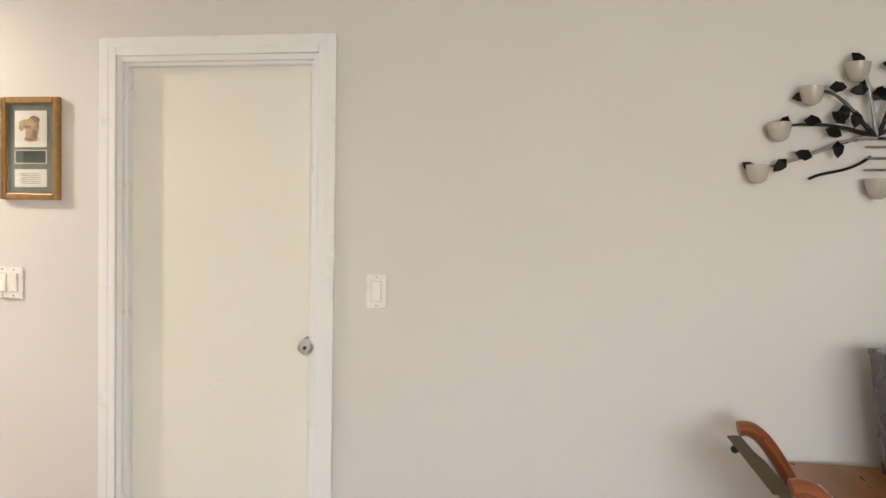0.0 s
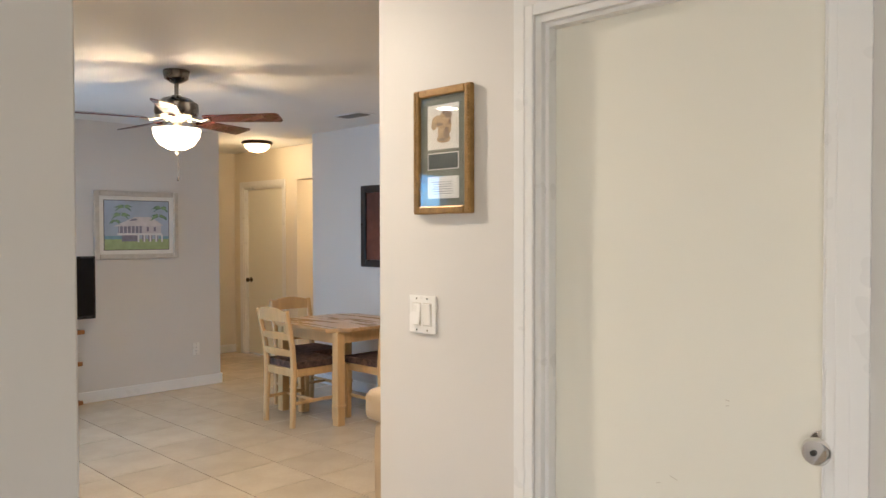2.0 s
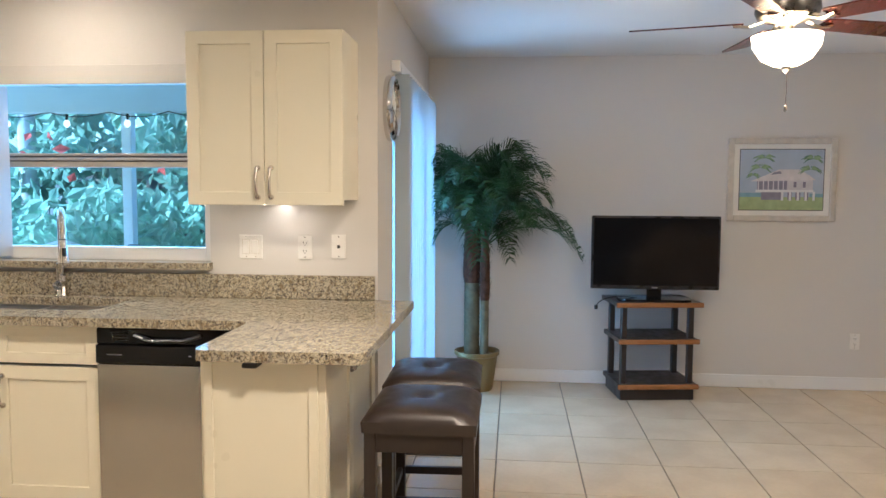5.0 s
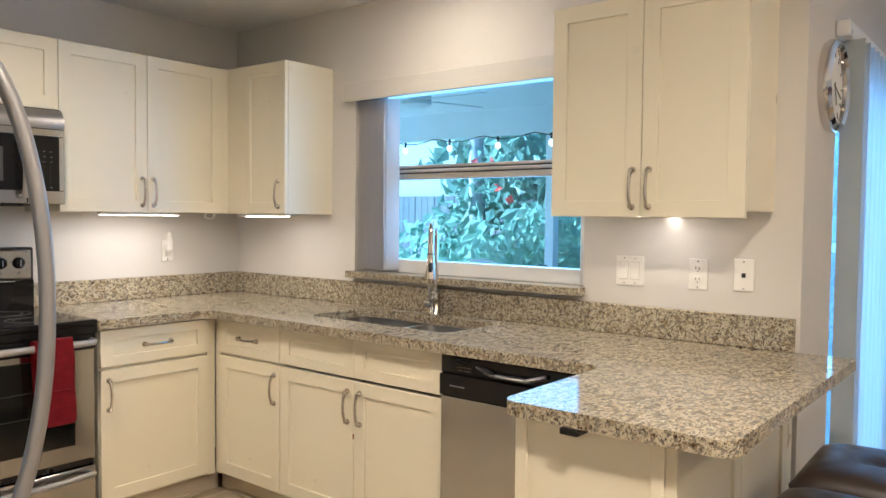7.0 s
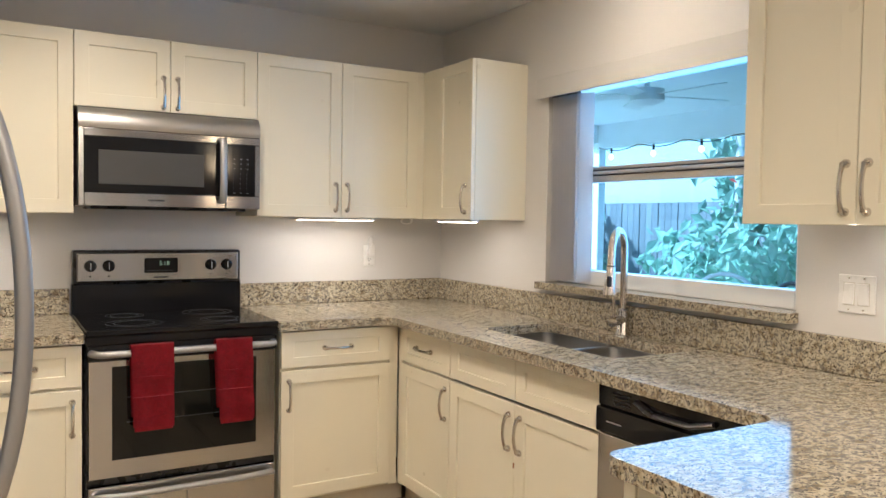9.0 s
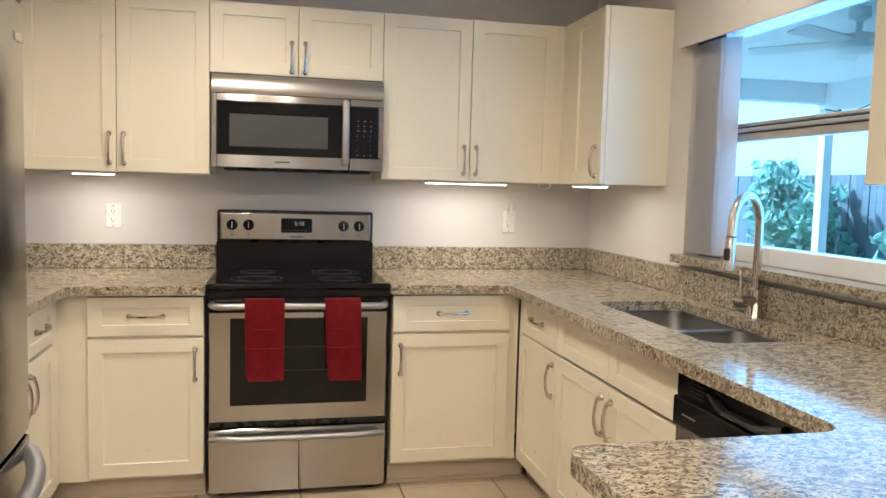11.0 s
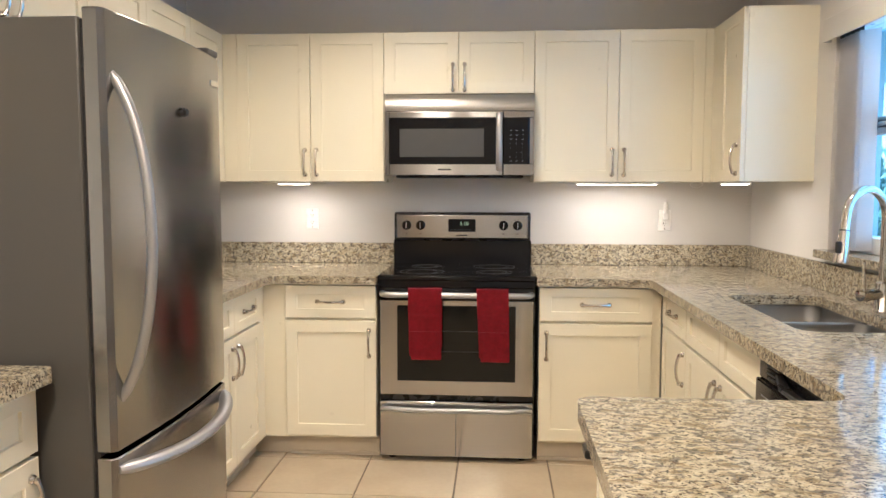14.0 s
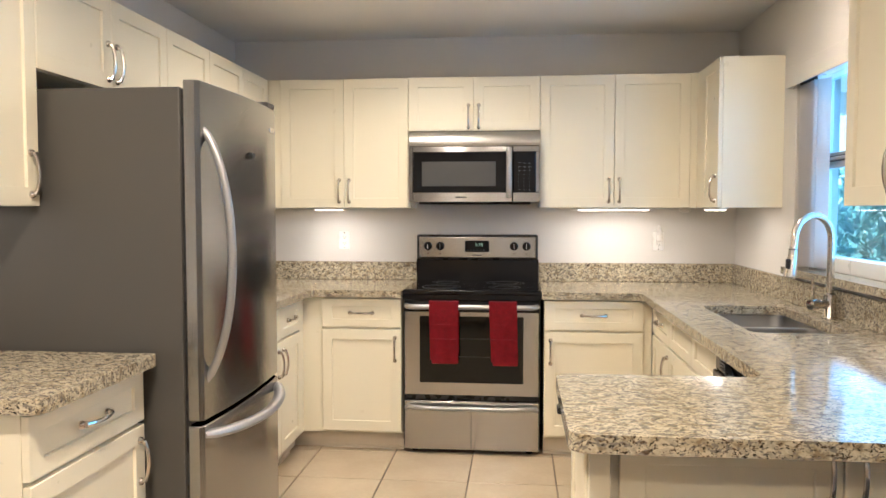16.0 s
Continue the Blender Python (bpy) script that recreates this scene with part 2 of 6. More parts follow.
# Blue tint puts the outdoors' cool, hazy daylight into the glass.
pane_glass = glass("window_glass", (0.68, 0.88, 1.0))
frame_glass = glass("picture_glass", (0.98, 0.98, 0.98), 0.0, 0.09)
sash_metal = material("sash_aluminium", (0.50, 0.47, 0.44), 0.4, 0.4, vary=0.05)
louvre_mat = material("louvre_enamel", (0.32, 0.29, 0.25), 0.5, vary=0.05)
# Blind vinyl darkened and blued: shade and cool daylight are in this colour.
dimmed_blind = material("blind_vinyl_dimmed", (0.42, 0.48, 0.53), 0.5, vary=0.03)
blind_mat = material("blind_vinyl", (0.72, 0.70, 0.70), 0.5, vary=0.03)
valance_mat = material("valance_vinyl", (0.62, 0.60, 0.56), 0.5, vary=0.02)
bowl_glow = glow("frosted_bowl", (1.0, 0.86, 0.62), 7)
hall_glow = glow("frosted_dome", (1.0, 0.80, 0.50), 5)
can_glow = glow("can_light", (1.0, 0.95, 0.86), 14)
strip_glow = glow("led_strip", (1.0, 0.92, 0.82), 16)
bronze = material("bronze", (0.06, 0.042, 0.03), 0.36, 0.7, vary=0.1)
pewter = material("fan_pewter", (0.20, 0.185, 0.165), 0.28, 0.9, vary=0.08)
blade_mat = material("mahogany_blade", (0.075, 0.016, 0.012), 0.25, vary=0.25, scale=10, grain=0.15, grain_scale=50, stretch=(0.2, 1, 1), coat=0.2)
palm_green = material("palm_green", (0.018, 0.058, 0.012), 0.5, vary=0.35, scale=9)
palm_trunk = material("palm_trunk", (0.13, 0.12, 0.075), 0.85, vary=0.3, scale=18, bump=0.5)
palm_fibre = material("palm_fibre", (0.07, 0.03, 0.016), 0.95, vary=0.4, scale=30, bump=0.8, bump_scale=120)
pot_gold = material("brass_pot", (0.25, 0.19, 0.09), 0.4, 0.5, vary=0.1)
rubber_mat = material("grey_mat", (0.10, 0.105, 0.11), 0.9, vary=0.15, scale=40, bump=0.5, bump_scale=200)
patio_white = material("patio_white", (0.78, 0.79, 0.80), 0.6, vary=0.03)
concrete = material("patio_concrete", (0.45, 0.44, 0.42), 0.8, vary=0.12, bump=0.2)
grass_mat = material("grass", (0.06, 0.10, 0.03), 0.9, vary=0.3, scale=6, bump=0.6, bump_scale=40)


def leaf_material(name, colour, scale):
    """Leaves let part of the sun through."""
    m = material(name, colour, 0.5, vary=0.3, scale=scale, grain=0.2, grain_scale=9)
    nt = m.node_tree
    b = nt.nodes["Principled BSDF"]
    tr = nt.nodes.new("ShaderNodeBsdfTranslucent")
    mix = nt.nodes.new("ShaderNodeMixShader")
    mix.inputs[0].default_value = 0.5
    nt.links.new(b.inputs["Base Color"].links[0].from_socket, tr.inputs["Color"])
    nt.links.new(b.outputs[0], mix.inputs[1])
    nt.links.new(tr.outputs[0], mix.inputs[2])
    nt.links.new(mix.outputs[0], nt.nodes["Material Output"].inputs["Surface"])
    return m


leaf_mat = leaf_material("leaf", (0.23, 0.33, 0.25), 2.2)
fence_mat = material("fence_wood", (0.20, 0.20, 0.20), 0.8, vary=0.15, scale=4, per_object=0.15)
trunk_mat = material("pale_trunk", (0.42, 0.40, 0.37), 0.85, vary=0.2, scale=9, bump=0.5)
black_metal = material("blackened_metal", (0.02, 0.02, 0.02), 0.35, 0.6, vary=0.1)
silver_metal = material("silvered_metal", (0.42, 0.42, 0.43), 0.3, 0.8, vary=0.1)
wall_art_glass = material("amber_glass_cup", (0.45, 0.42, 0.36), 0.2, vary=0.1)


# ---- mesh helpers ----
def part(name, bm, mat, parent=None, label="", smooth=False):
    me = bpy.data.meshes.new(name)
    if smooth:
        for f in bm.faces:
            f.smooth = True
    bm.to_mesh(me)
    bm.free()
    for one in (mat if isinstance(mat, (list, tuple)) else [mat]):
        me.materials.append(one)
    if smooth:
        me.set_sharp_from_angle(angle=radians(40))
    ob = new(name, me)
    if parent:
        ob.parent = parent
    if label:
        ob["label"] = label
    return ob


def thing(name, x, y, z=0.0, turn=0.0, label="", category="", group="", kind=""):
    ob = new(name)
    ob.empty_display_size = 0.1
    ob.matrix_world = pose(x, y, z, 0, 0, turn)
    return tagged(ob, label, category, group, kind)


def add_box(bm, a, b, bevel=0.0, seg=1, mat=0, turn=None):
    lo, hi = [min(p, q) for p, q in zip(a, b)], [max(p, q) for p, q in zip(a, b)]
    m = Matrix.Translation([(p + q) / 2 for p, q in zip(lo, hi)]) @ Matrix.Diagonal([q - p for p, q in zip(lo, hi)] + [1])
    if turn is not None:
        m = turn @ m
    got = bmesh.ops.create_cube(bm, size=1, matrix=m)
    faces = {f for v in got["verts"] for f in v.link_faces}
    if bevel:
        edges = list({e for v in got["verts"] for e in v.link_edges})
        made = bmesh.ops.bevel(bm, geom=edges, offset=bevel, segments=seg, affect="EDGES", profile=0.5)
        faces = set(made["faces"]) | {f for f in faces if f.is_valid}
    for f in faces:
        if f.is_valid:
            f.material_index = mat
    return bm


def box(a, b, bevel=0.0, seg=1):
    return add_box(bmesh.new(), a, b, bevel, seg)


def boxes(items, bevel=0.0, seg=1):
    bm = bmesh.new()
    for a, b in items:
        add_box(bm, a, b, bevel, seg)
    return bm


def add_lathe(bm, profile, centre=(0, 0, 0), steps=24, m=None):
    """A body turned about z from (radius, height) pairs."""
    m = m if m is not None else Matrix.Translation(centre)
    rings = []
    for r, h in profile:
        if r < 1e-6:
            rings.append([bm.verts.new(m @ Vector((0, 0, h)))])
        else:
            rings.append([bm.verts.new(m @ Vector((r * math.cos(2 * math.pi * k / steps), r * math.sin(2 * math.pi * k / steps), h))) for k in range(steps)])
    for p, q in zip(rings, rings[1:]):
        for k in range(steps):
            j = (k + 1) % steps
            if len(p) == 1 and len(q) == 1:
                continue
            if len(p) == 1:
                bm.faces.new((p[0], q[j], q[k]))
            elif len(q) == 1:
                bm.faces.new((p[k], p[j], q[0]))
            else:
                bm.faces.new((p[k], p[j], q[j], q[k]))
    for ring, flip in ((rings[0], True), (rings[-1], False)):
        if len(ring) > 1:
            bm.faces.new(ring[::-1] if flip else ring)
    bmesh.ops.recalc_face_normals(bm, faces=bm.faces)
    return bm


def lathe(profile, centre=(0, 0, 0), steps=24, m=None):
    return add_lathe(bmesh.new(), profile, centre, steps, m)


def add_tube(bm, points, radius, steps=10, flat=1.0, up=None):
    """A round bar along points; radius may be one number or one per point."""
    pts = [Vector(p) for p in points]
    n = len(pts)
    radii = radius if isinstance(radius, (list, tuple)) else [radius] * n
    rings, side = [], None
    for k, p in enumerate(pts):
        t = (pts[min(k + 1, n - 1)] - pts[max(k - 1, 0)]).normalized()
        if side is None:
            ref = Vector(up) if up else (Vector((0, 0, 1)) if abs(t.z) < 0.9 else Vector((1, 0, 0)))
            side = t.cross(ref).normalized()
        side = (side - t * side.dot(t)).normalized()
        nor = t.cross(side)
        rings.append([bm.verts.new(p + radii[k] * (math.cos(a) * side + flat * math.sin(a) * nor)) for a in (2 * math.pi * j / steps for j in range(steps))])
    for p, q in zip(rings, rings[1:]):
        for k in range(steps):
            j = (k + 1) % steps
            bm.faces.new((p[k], p[j], q[j], q[k]))
    bm.faces.new(rings[0][::-1])
    bm.faces.new(rings[-1])
    return bm


def tube(points, radius, steps=10, flat=1.0, up=None):
    return add_tube(bmesh.new(), points, radius, steps, flat, up)


def arc(cx, cz, r, a0, a1, n, y=0.0):
    return [(cx + r * math.cos(radians(a0 + (a1 - a0) * k / n)), y, cz + r * math.sin(radians(a0 + (a1 - a0) * k / n))) for k in range(n + 1)]


def bezier(p0, p1, p2, p3, n=12):
    out = []
    for k in range(n + 1):
        u = k / n
        out.append(tuple((1 - u) ** 3 * a + 3 * u * (1 - u) ** 2 * b + 3 * u * u * (1 - u) * c + u ** 3 * d for a, b, c, d in zip(p0, p1, p2, p3)))
    return out


def rounded(points, radii, steps=6):
    """A closed outline in x, y with its corners rounded."""
    out, n = [], len(points)
    for k, (p, r) in enumerate(zip(points, radii)):
        p, a, b = Vector(p), Vector(points[k - 1]), Vector(points[(k + 1) % n])
        if r <= 0:
            out.append(p)
            continue
        u, v = (a - p).normalized(), (b - p).normalized()
        for j in range(steps + 1):
            w = j / steps
            out.append((1 - w) ** 2 * (p + u * r) + 2 * w * (1 - w) * p + w * w * (p + v * r))
    return out


def slab(outline, z0, z1, holes=()):
    """A flat slab with that outline, and with holes through it."""
    bm = bmesh.new()
    edges = []
    for loop in (outline, *holes):
        vs = [bm.verts.new((p[0], p[1], z0)) for p in loop]
        edges += [bm.edges.new((vs[k - 1], vs[k])) for k in range(len(vs))]
    bmesh.ops.triangle_fill(bm, edges=edges, use_beauty=True)
    up = bmesh.ops.extrude_face_region(bm, geom=list(bm.faces))
    bmesh.ops.translate(bm, verts=[v for v in up["geom"] if isinstance(v, bmesh.types.BMVert)], vec=(0, 0, z1 - z0))
    bmesh.ops.recalc_face_normals(bm, faces=bm.faces)
    return bm


def ring_panel(lo, hi, hole_lo, hole_hi, y0, y1, ease=0.002):
    """An upright panel in x, z with a rectangular hole through it."""
    bm = bmesh.new()

    def loop(a, b, y, d=0.0):
        return [bm.verts.new((x, y, z)) for x, z in ((a[0] + d, a[1] + d), (b[0] - d, a[1] + d), (b[0] - d, b[1] - d), (a[0] + d, b[1] - d))]

    loops = [loop(lo, hi, y1), loop(lo, hi, y0 + ease), loop(lo, hi, y0, ease), loop(hole_lo, hole_hi, y0), loop(hole_lo, hole_hi, y1)]
    for p, q in zip(loops, loops[1:] + loops[:1]):
        for k in range(4):
            bm.faces.new((p[k - 1], p[k], q[k], q[k - 1]))
    bmesh.ops.recalc_face_normals(bm, faces=bm.faces)
    return bm


def eased(ob, width=0.006, segments=3, angle=50):
    md = ob.modifiers.new("eased", "BEVEL")
    md.width, md.segments, md.limit_method, md.angle_limit = width, segments, "ANGLE", radians(angle)
    return ob


def shell(name, items, mat, label="", bevel=0.0):
    ob = part(name, boxes(items, bevel), mat)
    return tagged(ob, label, name.split("_")[0], kind="structure")


# ---- walls, floor, ceiling ----
OUT = 0.2
shell("floor", [((-9.3, -3.2, -0.12), (4.2, 7.3, -0.010))], grout, "dark sanded grout bed under porcelain floor tiles")
shell("ceiling", [((TX - 2.2, SY - 0.1, CZ), (4.2, 7.3, CZ + 0.12)), ((WX - OUT, -3.2, CZ), (4.2, SY - 0.1, CZ + 0.12))], ceiling_paint,
      "off-white textured plaster ceiling")
wy0, wy1, wz0, wz1 = -0.56, 0.76, 1.085, 2.02
shell("wall_west", [((WX - OUT, RY - OUT, 0), (WX, wy0, CZ)), ((WX - OUT, wy1, 0), (WX, SY, CZ)),
                    ((WX - OUT, wy0, 0), (WX, wy1, wz0 - 0.03)), ((WX - OUT, wy0, wz1), (WX, wy1, CZ))], wall_paint, "pale greige painted kitchen wall with a window opening")
shell("wall_south", [((WX, RY - OUT, 0), (EX + 0.1, RY, CZ))], wall_paint, "pale greige painted kitchen wall behind the range")
shell("wall_east", [((EX, -3.2, 0), (-1.502, 0.95, CZ)), ((-1.62, 0.95, 0), (-1.502, 1.642, CZ))], wall_paint, "scuffed greige painted partition beside the refrigerator", 0.004)
shell("wall_door", [((-2.165, DY, 0), (-1.535, DY + 0.13, CZ)), ((-0.787, DY, 0), (4.2, DY + 0.13, CZ)), ((-1.535, DY, 2.035), (-0.787, DY + 0.13, CZ))], wall_paint,
      "greige painted wall with a closed white door")
sx0, sx1, sz1 = -6.85, -5.36, 2.03
shell("wall_slider", [((TX, SY - OUT, 0), (sx0, SY, CZ)), ((sx1, SY - OUT, 0), (WX - OUT, SY, CZ)), ((sx0, SY - OUT, sz1), (sx1, SY, CZ))], wall_paint,
      "greige painted wall round a sliding glass door")
shell("wall_television", [((TX - 0.12, SY - OUT, 0), (TX, 4.985, CZ))], wall_paint, "greige painted wall behind the television")
shell("wall_dining", [((-6.5, NY, 0), (4.2, NY + 0.12, CZ))], wall_paint, "greige painted dining wall")
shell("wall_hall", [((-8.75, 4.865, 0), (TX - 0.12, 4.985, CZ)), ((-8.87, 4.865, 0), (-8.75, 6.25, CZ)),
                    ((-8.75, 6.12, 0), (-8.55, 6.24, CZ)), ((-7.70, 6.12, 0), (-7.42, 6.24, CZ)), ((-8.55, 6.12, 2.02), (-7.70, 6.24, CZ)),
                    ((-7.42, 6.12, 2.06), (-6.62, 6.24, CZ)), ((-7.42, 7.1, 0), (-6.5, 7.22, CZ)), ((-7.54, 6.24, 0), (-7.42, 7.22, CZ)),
                    ((-6.62, NY + 0.12, 0), (-6.5, 7.1, CZ))], hall_paint_lamplit, "hallway walls with warm lamplight partly put into their cream colour")
shell("wall_living", [((4.2, -3.2, 0), (4.32, 5.79, CZ)), ((EX, -3.2, 0), (0.4, -3.08, CZ)), ((2.6, -3.2, 0), (4.2, -3.08, CZ)), ((0.4, -3.2, 0), (2.6, -3.08, 0.8)),
                      ((0.4, -3.2, 2.1), (2.6, -3.08, CZ))], wall_paint, "greige painted living room walls with a window")


def baseboard(pieces):
    bm = bmesh.new()
    for a, b in pieces:
        add_box(bm, a, b, 0.003)
    tagged(part("baseboard", bm, trim_white), "white painted wooden baseboard", "baseboard", kind="structure")


B = 0.095
baseboard([((TX, SY + 0.016, 0), (TX + 0.015, 4.985, B)), ((TX - 0.12, 4.985, 0), (TX + 0.015, 5.0, B))])
baseboard([((TX + 0.015, SY, 0), (sx0 - 0.06, SY + 0.015, B)), ((sx1 + 0.06, SY, 0), (WX, SY + 0.015, B))])
baseboard([((-6.5, NY - 0.015, 0), (2.0, NY, B)), ((-6.515, NY - 0.015, 0), (-6.5, 7.0, B))])
baseboard([((-8.75, 4.985, 0), (TX - 0.12, 5.0, B)), ((-8.75, 5.0, 0), (-8.735, 6.12, B)), ((-7.63, 6.105, 0), (-7.42, 6.12, B))])
baseboard([((-2.165, DY - 0.015, 0), (-1.6, DY, B)), ((-0.72, DY - 0.015, 0), (4.2, DY, B)), ((-2.18, DY - 0.015, 0), (-2.165, DY + 0.145, B))])
baseboard([((-1.502, -3.0, 0), (-1.488, 1.642, B)), ((-1.62, 1.642, 0), (-1.488, 1.656, B))])


# ---- kitchen cabinets: x to the unit's right, y into the wall, z up ----
def pull(parent, x, z, upright=True, length=0.128):
    """A bowed cabinet pull with round feet."""
    h = length / 2
    bm = bmesh.new()
    path = [(0, 0, -h), (0, -0.012, -h * 0.98)] + bezier((0, -0.014, -h * 0.95), (0, -0.034, -h * 0.6), (0, -0.034, h * 0.6), (0, -0.014, h * 0.95), 10) + [(0, -0.012, h * 0.98), (0, 0, h)]
    n = len(path)
    add_tube(bm, path, [0.0070 - 0.0010 * abs(math.sin(math.pi * k / (n - 1))) + (0.0040 if k in (2, n - 3) else 0) for k in range(n)], 8)
    for s in (-1, 1):
        add_lathe(bm, [(0.0125, 0), (0.0115, 0.007), (0.007, 0.012)], steps=10, m=Matrix.Translation((0, 0, s * h)) @ pose(0, 0, 0, 90, 0, 0))
    bmesh.ops.transform(bm, verts=bm.verts, matrix=pose(x, 0, z, 0, 0 if upright else 90, 0))
    return part("handle", bm, nickel, parent, "bowed satin nickel pull", True)


def shaker(parent, name, x0, z0, x1, z1, rail=0.057, y=0.0):
    """A framed door or drawer front with a sunk panel."""
    g = 0.0015
    x0, x1, z0, z1 = x0 + g, x1 - g, z0 + g, z1 - g
    r = min(rail, (z1 - z0) * 0.28)
    bm = bmesh.new()
    loops = []
    for dx, dz, dy in ((0, 0, 0.02), (0, 0, 0.0018), (0.0018, 0.0018, 0), (rail - 0.0012, r - 0.0012, 0), (rail, r, 0.0012), (rail + 0.0006, r + 0.0006, 0.0095)):
        loops.append([bm.verts.new(p) for p in ((x0 + dx, y + dy, z0 + dz), (x1 - dx, y + dy, z0 + dz), (x1 - dx, y + dy, z1 - dz), (x0 + dx, y + dy, z1 - dz))])
    for p, q in zip(loops, loops[1:]):
        for k in range(4):
            bm.faces.new((p[k - 1], p[k], q[k], q[k - 1]))
    bm.faces.new(loops[0][::-1])
    bm.faces.new(loops[-1])
    bmesh.ops.recalc_face_normals(bm, faces=bm.faces)
    return part(name, bm, cabinet_paint, parent)


def cabinet(name, x, y, face, w, z0, z1, depth, doors, drawers=(), toe=False, label="", group="kitchen cabinets", recess=0.0):
    """doors, drawers: (x0, z0, x1, z1, pull or None); a pull is (x, z, upright)."""
    c = thing(name, x, y, 0, FRONT[face], label, "cabinet", group)
    base = 0.105 if toe else z0 + recess
    part("body", box((0, 0.0215, base), (w, depth, z1), 0.001), cabinet_paint, c)
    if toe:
        part("toe_kick", boxes([((0, 0.085, 0.0), (w, 0.1, 0.105)), ((0, 0.07, 0.0), (w, 0.085, 0.014))]), toe_tan, c, "tan recessed toe kick, darker than the cabinet")
    for kind, fronts in (("door", doors), ("drawer", drawers)):
        for a, b, p, q, grip in fronts:
            d = shaker(c, kind, a, b, p, q)
            if grip:
                pull(d, *grip)
    return c


UB, UT = 1.372, 2.134
HZ = UB + 0.10
UL = "cream white shaker wall cabinet with nickel pulls"
BL = "cream white shaker base cabinet with nickel pulls"


def pair(w, z0, z1, hz, inset=0.03):
    return [(0, z0, w / 2, z1, (w / 2 - inset, hz, True)), (w / 2, z0, w, z1, (w / 2 + inset, hz, True))]


# wall cabinets behind the range
cabinet("wall_cabinet", -2.173, -1.2, "north", 0.772, UB, UT, 0.35, pair(0.772, UB, UT, HZ), label=UL + " over the counter")
cabinet("wall_cabinet", -2.945, -1.2, "north", 0.77, 1.82, UT, 0.35, pair(0.77, 1.82, UT, 1.905), label="short " + UL + " over the microwave")
cabinet("wall_cabinet", -3.715, -1.2, "north", 0.85, UB, UT, 0.35, pair(0.85, UB, UT, HZ), label=UL + " over the counter")
f = thing("cabinet_filler", -4.565, -1.2, 0, 180, "cream white corner filler strip between wall cabinets", "cabinet filler", "kitchen cabinets")
part("strip", box((0, 0.004, UB), (0.04, 0.35, UT), 0.001), cabinet_paint, f)
f = thing("cabinet_filler", -2.098, -1.2, 0, 180, "cream white corner filler strip between wall cabinets", "cabinet filler", "kitchen cabinets")
part("strip", boxes([((0, 0.004, UB), (0.075, 0.35, UT)), ((-0.02, -0.0135, UB), (-0.002, 0.35, UT))], 0.001), cabinet_paint, f)
# wall cabinets on the window wall
nc = cabinet("wall_cabinet", -4.6, -1.185, "east", 0.455, UB, UT, 0.32, [(0.118, UB, 0.455, UT, (0.405, HZ, True))], label="narrow " + UL + " in the corner")
part("filler", box((-0.018, 0.003, UB), (0.117, 0.022, UT), 0.001), cabinet_paint, nc)
# Recessed underside hides the added light bar from view.
cabinet("wall_cabinet", -4.6, 0.79, "east", 0.705, UB, UT, 0.32, pair(0.705, UB, UT, HZ), label=UL + " beside the window", recess=0.024)
# wall cabinets on the refrigerator wall
cabinet("wall_cabinet", -2.10, 1.577, "west", 0.557, UB, UT, 0.455, [(0, UB, 0.557, UT, (0.515, HZ, True))], label="single-door " + UL)
cabinet("wall_cabinet", -2.10, 1.018, "west", 0.894, 1.80, UT, 0.33, pair(0.894, 1.80, UT, 1.90), label="short " + UL + " over the refrigerator")
cabinet("wall_cabinet", -2.10, 0.122, "west", 0.906, UB, UT, 0.33, pair(0.906, UB, UT, HZ), label=UL + " behind the refrigerator")
cabinet("wall_cabinet", -2.10, -0.786, "west", 0.40, UB, UT, 0.33, [(0, UB, 0.40, UT, (0.045, HZ, True))], label="narrow " + UL + " in the corner")

# base cabinets
DZ0, DZ1, BZ0 = 0.705, 0.868, 0.118


def base_fronts(w, side):
    hx = w - 0.035 if side == "right" else 0.035
    return [(0, BZ0, w, 0.695, (hx, 0.585, True))], [(0, DZ0, w, DZ1, (w / 2, (DZ0 + DZ1) / 2, False))]


def base(x, y, face, w, side, depth=0.62, label=BL):
    d, r = base_fronts(w, side)
    return cabinet("base_cabinet", x, y, face, w, 0.105, 0.874, depth, d, r, True, label)


base(-2.498, -0.89, "north", 0.449, "right", label=BL + " beside the range")
base(-3.736, -0.89, "north", 0.532, "left", label=BL + " beside the range")
base(-4.31, -0.866, "east", 0.450, "right", 0.6, label=BL + " in the corner")
w = 0.932
sink_cabinet = cabinet("sink_cabinet", -4.31, -0.414, "east", w, 0.105, 0.66, 0.6,
        [(0, BZ0, w / 2, 0.695, (w / 2 - 0.035, 0.585, True)), (w / 2, BZ0, w, 0.695, (w / 2 + 0.035, 0.585, True))],
        [(0, DZ0, w / 2, DZ1, None), (w / 2, DZ0, w, DZ1, None)], True, "cream white shaker sink base with two doors")
part("paint_chip", box((w / 2 - 0.006, -0.0006, 0.455), (w / 2 + 0.0005, 0.004, 0.475), 0.0004), cherry, sink_cabinet, "small brown chip in the paint")
base(-2.40, 0.225, "west", 0.67, "right", label=BL + " beside the refrigerator")
base(-2.40, -0.445, "west", 0.37, "left", label=BL + " in the corner")
base(-2.43, 1.59, "west", 0.565, "right", 0.785, label=BL + " beside the refrigerator")
